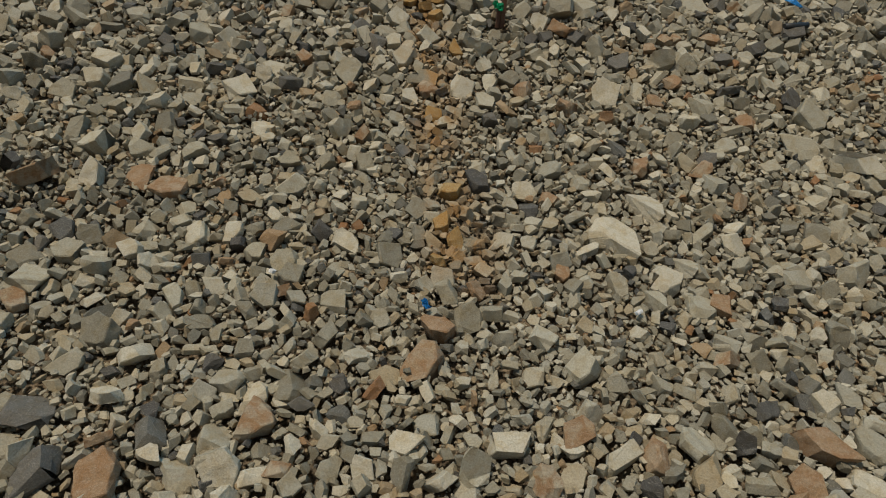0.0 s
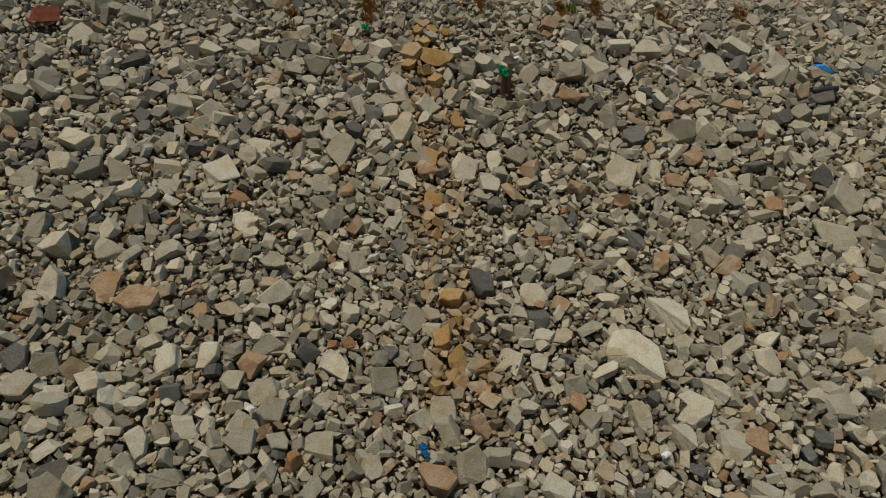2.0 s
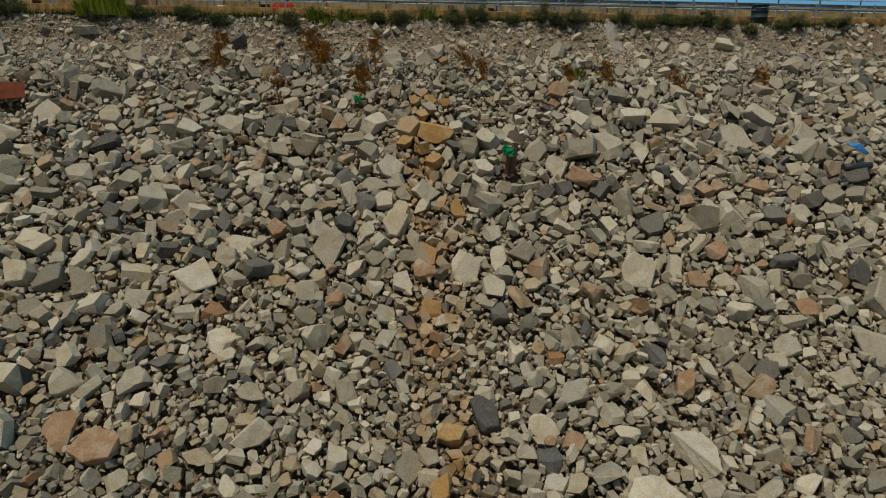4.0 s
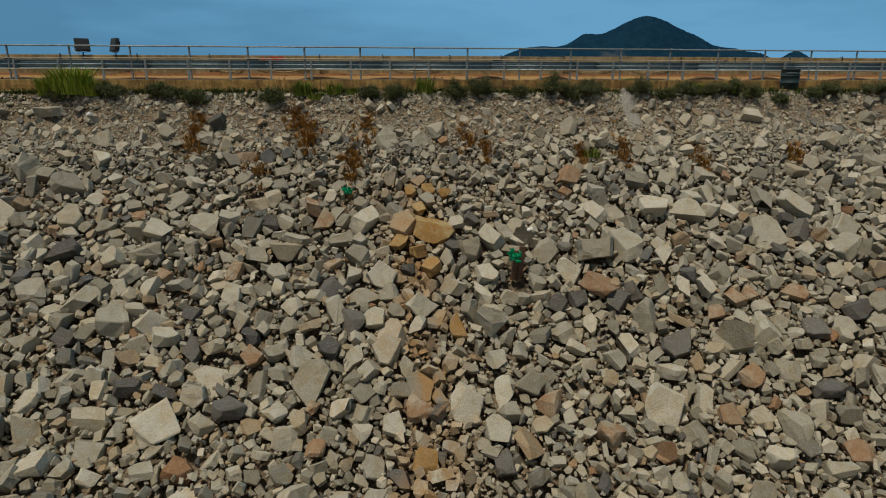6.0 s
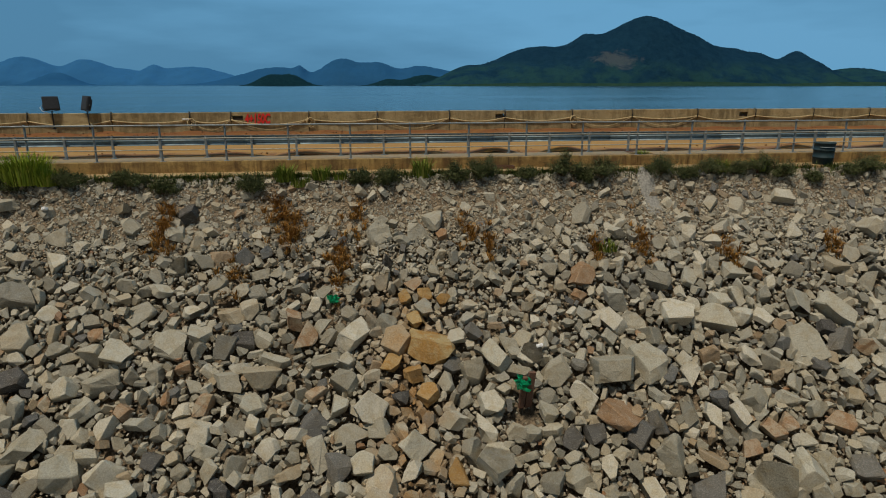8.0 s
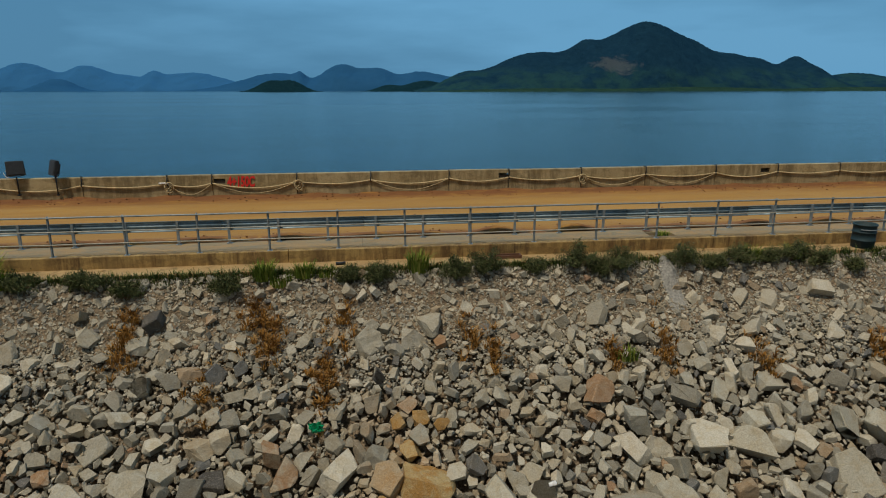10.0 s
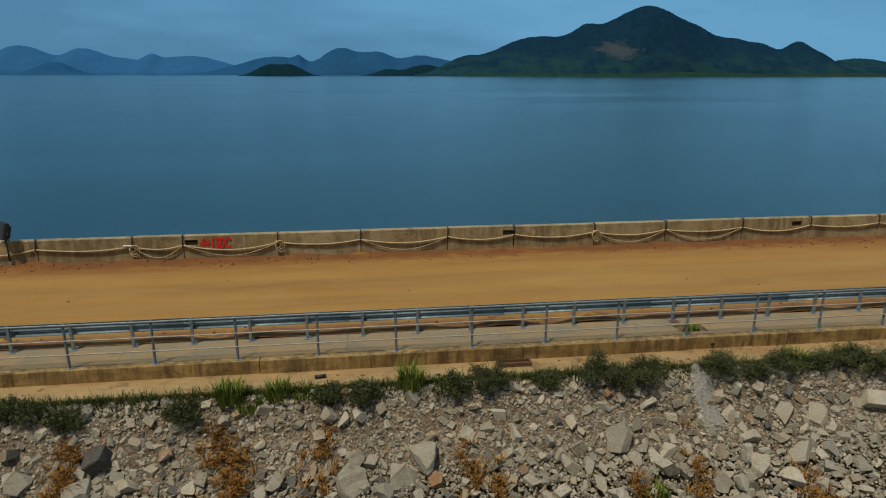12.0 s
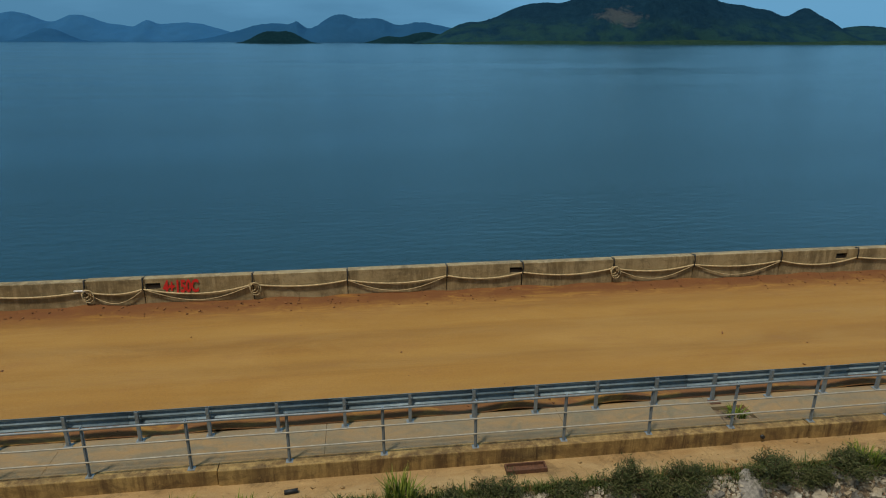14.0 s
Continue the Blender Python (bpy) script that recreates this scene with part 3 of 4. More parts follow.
# ---------- stones of the slope: (x, y, width) by colour ----------
ORANGE_1 = [
    (-11.34, -12.65, 1.11), (-8.77, -12.7, 0.94), (-7.92, -13.01, 1.0), (-6.72, -12.81, 0.44), (-12.48, -8.32, 0.57), (-2.85, -11.18, 0.59),
    (3.8, -10.12, 0.77), (7.87, -9.25, 0.73), (4.99, -10.6, 0.58), (7.4, -12.71, 0.65), (5.47, -12.56, 0.89), (-0.22, -16.21, 0.56),
    (2.08, -15.82, 0.52), (-6.26, -15.25, 0.39), (-10.57, -16.34, 0.63), (-5.16, -19.06, 0.91), (-4.71, -19.98, 0.51), (-7.9, -19.94, 1.05),
    (6.27, -20.25, 1.22), (2.71, -20.2, 0.71), (5.26, -18.31, 0.56), (-7.99, -16.88, 0.35), (-2.98, -9.98, 0.53), (-7.95, -19.28, 0.55),
    (1.21, -19.6, 0.84), (0.35, -20.52, 0.67), (5.46, -20.99, 0.84), (-1.67, -17.92, 1.0), (9.75, -10.92, 0.7), (2.32, -13.45, 0.58),
    (-5.82, -5.31, 0.51), (-2.7, -5.92, 0.6),
]
ORANGE_2 = [
    (-8.81, -5.89, 0.41), (-7.05, -6.12, 0.42), (-3.27, -4.43, 0.56), (-2.92, -4.76, 0.78), (-4.56, -8.11, 0.58), (-0.69, -9.35, 0.78),
    (2.49, -9.45, 0.75), (6.88, -9.99, 0.64), (-3.11, -9.22, 0.56), (8.84, -7.32, 0.58), (4.63, -6.76, 0.95), (4.76, -3.61, 0.91),
    (4.43, -4.13, 0.44), (10.22, -7.37, 0.76), (-5.24, -6.05, 0.57), (-11.23, -4.15, 0.5), (-8.04, -4.52, 0.44), (-4.93, -1.74, 0.38),
    (0.82, -2.44, 0.41), (-0.02, -3.64, 0.5),
]
OCHRE_1 = [
    (-0.58, -14.73, 0.67), (-0.78, -14.2, 0.62), (-0.6, -10.3, 0.71), (-0.48, -13.2, 0.65), (-0.34, -5.66, 0.64), (-1.08, -15.3, 0.51),
    (0.22, -5.13, 1.3), (-0.14, -4.48, 0.57), (-0.34, -4.0, 0.5), (0.17, -3.93, 0.51), (0.66, -4.05, 0.42), (0.55, -7.64, 0.65),
    (0.01, -6.09, 0.54), (-0.81, -5.43, 0.63),
]
DARK_1 = [
    (-2.12, -7.33, 0.78), (0.38, -12.92, 0.9), (1.16, -10.6, 0.64), (-8.87, -19.85, 1.03), (-3.57, -18.36, 0.47), (2.35, -20.76, 0.57),
    (7.68, -12.32, 0.66), (4.65, -20.11, 0.5), (-10.53, -14.78, 0.5), (-12.15, -12.41, 0.55), (-8.1, -10.76, 0.48), (-6.91, -11.35, 0.63),
    (10.18, -8.27, 0.78), (-6.21, -17.78, 0.46), (-7.22, -18.76, 0.42), (-4.36, -18.75, 0.51), (11.8, -10.22, 0.85), (-9.35, -18.77, 0.9),
    (-2.73, -7.97, 0.57), (-9.7, -5.42, 0.82), (5.57, -7.04, 0.71), (6.26, -8.38, 0.98), (0.7, -5.57, 0.63), (-4.57, -4.73, 0.53),
    (9.82, -9.61, 0.76), (11.66, -7.97, 0.75), (-4.65, -7.64, 0.67), (-7.43, -8.65, 0.66), (-9.02, -7.57, 0.56), (-6.56, -8.75, 0.55),
    (-5.03, -9.18, 0.73), (1.37, -4.85, 0.49),
]
DARK_2 = [
    (11.32, -5.69, 0.82), (-0.61, -6.14, 0.45), (-0.8, -3.09, 0.44), (-6.32, -1.68, 0.74),
]
PALE_1 = [
    (-0.31, -19.79, 0.86), (-5.68, -19.87, 0.91), (-7.04, -14.44, 0.88), (-6.16, -14.4, 0.76), (3.72, -14.7, 1.37), (5.13, -13.84, 1.44),
    (10.95, -11.95, 1.57), (1.76, -18.29, 0.86), (-10.57, -15.71, 1.07), (-2.31, -19.62, 0.72), (-1.02, -20.22, 0.71), (-3.87, -17.25, 0.62),
    (-4.76, -12.98, 0.98), (-4.96, -12.12, 0.86), (1.89, -20.19, 0.88), (-3.33, -14.72, 0.79), (-4.92, -15.31, 0.68), (-5.61, -15.04, 0.68),
    (-7.26, -16.14, 0.74), (5.3, -9.7, 1.1), (-8.19, -18.45, 0.79), (-1.0, -16.26, 0.69), (1.01, -17.47, 0.74), (1.46, -9.04, 0.96),
    (7.27, -14.69, 0.76), (6.41, -14.74, 0.83), (7.37, -20.34, 1.05), (4.19, -16.64, 0.67), (4.76, -16.2, 0.92), (5.32, -16.94, 0.82),
    (-10.19, -11.65, 0.96), (-7.55, -11.76, 0.77),
]
PALE_2 = [
    (-10.8, -8.44, 1.0), (-8.88, -10.03, 0.81), (-10.04, -12.71, 0.99), (12.1, -11.06, 1.88), (12.44, -12.65, 1.47), (3.63, -20.05, 0.93),
    (-7.07, -19.63, 0.64), (-6.38, -19.6, 0.45), (-3.2, -8.62, 1.17), (-6.67, -9.31, 1.18), (-1.77, -4.81, 0.95), (1.85, -5.39, 0.89),
    (4.77, -5.84, 1.17), (5.79, -5.77, 1.1), (-4.16, -6.08, 0.65), (7.83, -8.31, 1.02), (8.84, -8.19, 0.95), (-6.22, -4.77, 0.9),
    (3.29, -5.84, 0.74), (7.08, -4.68, 0.98), (8.07, -4.86, 1.07), (11.59, -4.92, 1.13), (-0.87, -8.46, 0.68), (-0.32, -7.03, 0.81),
    (-3.75, -6.91, 0.63), (-8.0, -7.17, 1.03), (-5.81, -8.83, 0.73), (5.19, -4.8, 0.86), (0.43, -9.37, 0.93), (1.46, -7.44, 0.96),
    (6.45, -9.57, 0.87), (5.86, -8.96, 0.74),
]
PALE_3 = [
    (-6.74, -7.58, 0.64), (-8.47, -5.64, 0.69), (-10.08, -1.58, 0.56), (-7.89, -6.04, 0.68), (8.95, -2.89, 0.69), (8.5, -10.29, 0.87),
    (-1.29, -9.69, 0.57), (0.66, -2.03, 0.89), (-1.03, -2.36, 0.86), (-6.35, -3.06, 0.63), (-7.8, -2.02, 0.71), (8.28, -3.33, 0.65),
    (7.61, -3.23, 0.65), (7.72, -3.88, 0.7), (2.15, -3.6, 0.58), (6.08, -2.6, 0.51), (11.69, -2.77, 0.62), (9.78, -3.52, 0.59),
    (4.83, -2.92, 0.56), (10.33, -5.54, 1.2), (0.45, -3.35, 0.51), (7.26, -2.89, 0.51), (-2.58, -2.31, 0.51),
]

PALE_4 = [
    (-6.58, -2.21, 0.7), (-9.47, -2.83, 0.82), (-7.42, -4.91, 0.69), (-7.36, -6.41, 0.64), (-2.53, -5.28, 0.77), (-1.32, -6.31, 0.81),
    (-1.14, -6.7, 0.6), (-1.62, -7.34, 0.58), (-1.04, -7.17, 0.52), (-0.48, -7.46, 0.64), (-5.12, -6.96, 0.57), (-5.9, -4.11, 0.58),
    (-3.16, -6.69, 0.46), (-2.12, -6.21, 0.67), (2.7, -5.42, 0.66), (3.87, -6.28, 0.78), (1.56, -6.36, 0.62), (2.91, -6.62, 0.55),
    (1.39, -6.91, 0.8), (8.37, -4.43, 0.71), (10.68, -4.72, 0.79), (9.46, -4.92, 0.62), (8.57, -5.81, 0.67), (6.8, -6.06, 0.66),
    (6.99, -6.97, 0.7), (7.7, -7.02, 0.63), (9.72, -7.07, 0.64), (4.1, -7.77, 0.59), (8.32, -2.66, 0.77), (-9.01, -11.78, 0.78),
    (-5.94, -15.91, 0.41), (-8.51, -14.91, 0.6),
]
PALE_5 = [
    (-7.49, -15.41, 0.53), (-9.9, -15.06, 0.82), (-3.75, -16.33, 0.64), (2.98, -15.13, 0.8), (3.65, -13.47, 0.51), (7.02, -15.27, 0.75),
    (8.13, -16.88, 0.64), (2.15, -16.55, 0.49), (0.5, -16.1, 0.56), (-3.0, -13.49, 0.69),
]
ORANGE_3 = [
    (-6.17, -5.92, 0.4), (8.34, -7.36, 0.62), (7.66, -7.68, 0.61), (11.86, -5.88, 0.53), (9.88, -3.84, 0.49), (7.99, -13.89, 0.74),
    (-4.95, -16.12, 0.47), (-1.32, -17.14, 0.91), (5.84, -16.93, 0.68),
]
DARK_3 = [
    (5.0, -7.2, 0.82), (3.9, -7.12, 0.61), (3.32, -7.19, 0.54), (-6.2, -7.01, 0.5), (10.37, -6.15, 0.45), (11.07, -5.32, 0.47),
    (-6.03, -7.91, 0.69), (13.57, -7.24, 1.0), (-11.83, -8.67, 0.64),
]


def stone_mesh(seed, cuts, soft):
    """A broken stone about 1 m across: a block split along random planes, edges knocked off."""
    rng = random.Random(seed)
    bm = bmesh.new()
    bmesh.ops.create_cube(bm, size=1.0)
    turn = Euler((rng.uniform(-0.35, 0.35), rng.uniform(-0.35, 0.35), rng.uniform(0, 3))).to_matrix()
    bmesh.ops.transform(bm, matrix=turn.to_4x4() @ Matrix.Diagonal((1.0, rng.uniform(0.5, 1.0), rng.uniform(0.3, 0.62), 1)), verts=bm.verts)
    skew = Matrix(((1, rng.uniform(-0.5, 0.5), rng.uniform(-0.5, 0.5), 0), (0, 1, rng.uniform(-0.4, 0.4), 0), (0, rng.uniform(-0.3, 0.3), 1, 0), (0, 0, 0, 1)))
    bmesh.ops.transform(bm, matrix=skew, verts=bm.verts)
    for v in bm.verts:
        v.co *= rng.uniform(0.72, 1.08)
    for _ in range(cuts):
        n = Vector((rng.gauss(0, 1), rng.gauss(0, 1), rng.gauss(0, 0.55))).normalized()
        geom = list(bm.verts) + list(bm.edges) + list(bm.faces)
        r = bmesh.ops.bisect_plane(bm, geom=geom, plane_co=n * rng.uniform(0.24, 0.46), plane_no=n, clear_outer=True)
        edges = [g for g in r["geom_cut"] if isinstance(g, bmesh.types.BMEdge)]
        if edges:
            bmesh.ops.contextual_create(bm, geom=edges)
    bmesh.ops.remove_doubles(bm, verts=bm.verts, dist=0.05)
    r = bmesh.ops.convex_hull(bm, input=bm.verts)
    junk = [g for g in r["geom_interior"] + r["geom_unused"] if isinstance(g, bmesh.types.BMVert)]
    if junk:
        bmesh.ops.delete(bm, geom=junk, context="VERTS")
    bmesh.ops.dissolve_limit(bm, angle_limit=radians(8), verts=bm.verts, edges=bm.edges)
    span = max(max(v.co[i] for v in bm.verts) - min(v.co[i] for v in bm.verts) for i in (0, 1))
    mid = sum((v.co for v in bm.verts), Vector()) / len(bm.verts)
    for v in bm.verts:
        v.co = (v.co - mid) / span
    if soft:
        bmesh.ops.bevel(bm, geom=list(bm.edges), offset=soft, segments=1, affect="EDGES", clamp_overlap=True)
        for v in bm.verts:
            v.co += Vector((rng.gauss(0, 1), rng.gauss(0, 1), rng.gauss(0, 1))) * 0.006
    bmesh.ops.triangulate(bm, faces=bm.faces)
    if soft:
        long = [e for e in bm.edges if e.calc_length() > 0.16]
        bmesh.ops.subdivide_edges(bm, edges=long, cuts=1)
        bmesh.ops.triangulate(bm, faces=bm.faces)
        bm.normal_update()
        off = Vector((seed * 1.7, seed * 0.3, 0))
        for v in bm.verts:
            v.co += v.normal * (0.045 * noise.noise(v.co * 3.2 + off) + 0.022 * noise.noise(v.co * 8 + off))
    bmesh.ops.recalc_face_normals(bm, faces=bm.faces)
    return bm


SMALL, LARGE = [], []
for i in range(34):
    bm = stone_mesh(100 + i, 4 + i % 5, 0)
    bm.verts.index_update()
    SMALL.append((np.array([v.co[:] for v in bm.verts]), np.array([[v.index for v in f.verts] for f in bm.faces])))
    bm.free()
for i in range(30):
    bm = stone_mesh(300 + i, 5 + i % 5, 0.022)
    bm.verts.index_update()
    LARGE.append((np.array([v.co[:] for v in bm.verts]), np.array([[v.index for v in f.verts] for f in bm.faces])))
    bm.free()

rng = random.Random(11)
CELL = 0.8
taken = {}


def free_at(x, y, w, gap):
    i, j = int(x // CELL), int(y * 1.28 // CELL)
    for a in range(i - 1, i + 2):
        for b in range(j - 1, j + 2):
            for u, v, ww in taken.get((a, b), ()):
                if (x - u) ** 2 + ((y - v) * 1.28) ** 2 < (gap * (w + ww)) ** 2:
                    return False
    return True


def take(x, y, w):
    taken.setdefault((int(x // CELL), int(y * 1.28 // CELL)), []).append((x, y, w))


def slope_turn(x, y, tilt):
    """A turn that lays a stone on the slope, tipped at random."""
    up = Vector((0, -(slope_z(x, y + 0.1) - slope_z(x, y - 0.1)) / 0.2, 1)).normalized()
    q = up.to_track_quat("Z", "Y")
    return q @ Euler((rng.gauss(0, tilt), rng.gauss(0, tilt), rng.uniform(0, math.tau))).to_quaternion()


LARGE_ME = {}


def stone_part(x, y, w, material, sink):
    """One stone of the slope as a part of the ground."""
    k = rng.randrange(len(LARGE))
    key = (k, material.name)
    if key not in LARGE_ME:
        me = bpy.data.meshes.new("rock")
        me.from_pydata(LARGE[k][0].tolist(), [], LARGE[k][1].tolist())
        me.materials.append(material)
        LARGE_ME[key] = me
    o = new("rock", LARGE_ME[key])
    o.parent = embankment
    o.location = (x, y, slope_z(x, y) - sink * w)
    o.rotation_mode = "QUATERNION"
    o.rotation_quaternion = slope_turn(x, y, 0.25)
    s = w * 1.05
    o.scale = (s, s * rng.uniform(0.95, 1.15), min(s, 0.95) * rng.uniform(0.85, 1.15))
    take(x, y, w * 0.9)


for rows, material in ((ORANGE_1 + ORANGE_2 + ORANGE_3, M_ORANGE), (OCHRE_1, M_OCHRE), (DARK_1 + DARK_2 + DARK_3, M_DARK), (PALE_1 + PALE_2 + PALE_3 + PALE_4 + PALE_5, M_PALE)):
    for x, y, w in rows:
        stone_part(x, y, min(w, 1.3) * (0.94 if y < -4 else 0.8), material, 0.03)
count = 0
while count < 25:
    x, y, w = rng.uniform(-13, 14), rng.uniform(-21, -4), rng.uniform(0.5, 0.75)
    if free_at(x, y, w, 0.42):
        stone_part(x, y, w, M_MIXED, 0.04)
        count += 1

DRY_TUFTS = [(-3.65, -1.75, 0.55), (-3.95, -1.42, 0.4), (-3.4, -2.3, 0.4), (-6.9, -1.9, 0.4), (-6.95, -2.4, 0.4), (-1.6, -1.85, 0.35), (-2.0, -2.9, 0.45),
             (-2.15, -3.4, 0.35), (2.2, -2.65, 0.35), (6.75, -2.9, 0.4), (9.3, -3.3, 0.4), (5.35, -2.95, 0.3), (1.6, -2.3, 0.3), (12.7, -3.2, 0.35), (-4.9, -3.3, 0.35)]

# room for what lies among the stones
for x, y, w in ((2.42, -6.55, 0.75), (-2.28, -4.1, 0.4), (-1.58, -16.85, 0.3), (13.0, -6.85, 0.6), (13.4, -7.3, 0.5), (14.0, -7.3, 0.5), (-13.2, -4.2, 0.7), (-12.7, -4.2, 0.6), (-2.7, -3.5, 0.35)):
    take(x, y, w)

for x, y, r in DRY_TUFTS:
    take(x, y, r * 0.9)

# the uncounted rest, largest first
V, F, base = [], [], 0


def add_stone(x, y, w, sink, kinds):
    global base
    v, f = kinds[rng.randrange(len(kinds))]
    m = np.array(slope_turn(x, y, 0.5).to_matrix())
    s = np.array((w, w * rng.uniform(0.85, 1.2), w * rng.uniform(0.7, 1.2)))
    if y > -2.6:
        k = min(1.0, (y + 2.6) / 0.6)
        z = (slope_z(x, y) - sink * w) * (1 - k) + (ground_z(x, y) + 0.1 * w - 0.25 * sink * w) * k
    else:
        z = slope_z(x, y) - sink * w
    V.append((v * s) @ m.T + np.array((x, y, z)))
    F.append(f + base)
    base += len(v)


def coarse(x, y):
    """How coarse the slope is here: the top is fine rubble and soil, the body heavy stone."""
    top = max(0.0, min(1.0, (-y - 0.7) / 2.5))
    patch = max(0.0, min(1.0, 0.5 + 0.9 * noise.noise((x * 0.3, y * 0.3, 7))))
    heavy = math.exp(-((y + 7.5) / 3.2) ** 2) + 0.7 * math.exp(-((y + 20.5) / 1.6) ** 2)
    return top * (0.12 + 0.75 * patch + 0.45 * heavy)


for x, y in ((7.35, -1.3), (7.6, -1.75), (7.9, -2.1)):
    take(x, y, 0.5)
for lo, hi, tries, gap, sink in ((0.5, 0.8, 2000, 0.43, 0.02), (0.36, 0.5, 8000, 0.41, 0.03), (0.26, 0.36, 26000, 0.40, 0.08),
                                 (0.17, 0.26, 75000, 0.39, 0.2), (0.1, 0.17, 150000, 0.38, 0.7)):
    for _ in range(tries):
        x, y = rng.uniform(-20, 22), rng.uniform(-22.5, -1.0)
        w = rng.uniform(lo, hi)
        c = coarse(x, y)
        if w > 0.17 and rng.random() > (c * c * 1.3 if w > 0.36 else (0.3 if w < 0.24 else 0.06) + 1.15 * c):
            continue
        if abs(x) > 17 and w < 0.17:
            continue
        if y > -2.8 and w < 0.26 and rng.random() < 0.3 + 0.6 * noise.noise((x * 0.6, y * 0.6, 12)):
            continue
        if free_at(x, y, w, gap):
            take(x, y, w)
            add_stone(x, y, w * 1.12, sink + 0.4 * rng.random() - 0.1, LARGE if w > 0.36 else SMALL)
for _ in range(34000):
    x, y = rng.uniform(-15, 17), -1.0 - abs(rng.gauss(0, 1.4)) if rng.random() < 0.6 else rng.uniform(-22, -2)
    if y > -22:
        add_stone(x, y, rng.uniform(0.04, 0.10), (0.1 if y > -3.4 else 2.2) + 1.2 * rng.random(), SMALL[:10])
# the slope goes on past the ends of the finer stone
for _ in range(30000):
    x, y, w = rng.uniform(-36, 38), rng.uniform(-34, -1.3), rng.uniform(0.22, 0.7)
    if -20 < x < 22 and y > -22.5:
        continue
    if free_at(x, y, w, 0.39):
        take(x, y, w)
        add_stone(x, y, w * 1.15, 0.15 + 0.3 * rng.random(), SMALL)
me = bpy.data.meshes.new("rubble")
VV, FF = np.concatenate(V), np.concatenate(F)
me.vertices.add(len(VV))
me.vertices.foreach_set("co", VV.astype(np.float32).ravel())
me.loops.add(FF.size)
me.loops.foreach_set("vertex_index", FF.astype(np.int32).ravel())
me.polygons.add(len(FF))
me.polygons.foreach_set("loop_start", np.arange(0, FF.size, 3, dtype=np.int32))
me.polygons.foreach_set("use_smooth", np.zeros(len(FF), dtype=bool))
me.update(calc_edges=True)
me.validate()
me.materials.append(M_STUFF)
rubble = new("rubble", me)
rubble.parent = embankment
tagged(rubble, "loose grey, tan and rust broken quarry stone on the dam slope", kind="stuff")
M_LOWGRASS = leaf_mat('low_grass', [(0.0, (0.03, 0.055, 0.012)), (0.6, (0.07, 0.10, 0.022)), (1.0, (0.15, 0.15, 0.05))])

# ---------- plants ----------
def blades(bm, rng, n, spread, h, lean, width):
    """Curved grass blades springing from a base."""
    for _ in range(n):
        a = rng.uniform(0, math.tau)
        r = spread * math.sqrt(rng.random())
        p = Vector((r * math.cos(a), r * math.sin(a), -0.05))
        d = Vector((math.cos(a), math.sin(a), 0)) * lean * rng.uniform(0.2, 1.2) + Vector((rng.gauss(0, 0.15), rng.gauss(0, 0.15), 0))
        hh = h * rng.uniform(0.45, 1.0)
        side = Vector((-d.y, d.x, 0.001)).normalized() * width * rng.uniform(0.6, 1.3)
        pts = [p, p + d * hh * 0.3 + Vector((0, 0, hh * 0.55)), p + d * hh + Vector((0, 0, hh * (1 - 0.25 * lean)))]
        v = [bm.verts.new(pts[0] - side), bm.verts.new(pts[0] + side), bm.verts.new(pts[1] + side * 0.8), bm.verts.new(pts[1] - side * 0.8), bm.verts.new(pts[2])]
        bm.faces.new((v[0], v[1], v[2], v[3]))
        bm.faces.new((v[3], v[2], v[4]))


def shrub(seed, r, h):
    """A low bushy shrub: twigs and many small leaves in uneven clumps."""
    rng = random.Random(seed)
    root = new("shrub")
    bm, lf = bmesh.new(), bmesh.new()
    for _ in range(int(20 + 16 * r)):
        a, q = rng.uniform(0, math.tau), math.sqrt(rng.random())
        tip = Vector((r * q * math.cos(a), r * q * math.sin(a) * 0.75, h * rng.uniform(0.4, 1.15) * (1 - 0.6 * q * q)))
        mid = tip * 0.5 + Vector((rng.gauss(0, 0.04), rng.gauss(0, 0.04), 0.05))
        tube(bm, [(0, 0, -0.1), mid, tip], [0.012, 0.008, 0.003], 4, False)
        for _ in range(210):
            t = rng.uniform(0.3, 1.05)
            c = (mid * (1 - t) * 2 + tip * (2 * t - 1)) if t > 0.5 else mid * (2 * t)
            c = c + Vector((rng.gauss(0, 0.06), rng.gauss(0, 0.06), rng.gauss(0, 0.06)))
            u = Vector((rng.gauss(0, 0.7), rng.gauss(0, 0.7), rng.gauss(0.9, 0.5))).normalized()
            w = u.orthogonal().normalized()
            s = rng.uniform(0.02, 0.05)
            lf.faces.new([lf.verts.new(c - u * s), lf.verts.new(c + w * s * 0.22), lf.verts.new(c + u * s), lf.verts.new(c - w * s * 0.22)])
    part("stem", bm, M_WOOD, root, "thin brown twigs")
    part("foliage", lf, M_SHRUB, root)
    return root


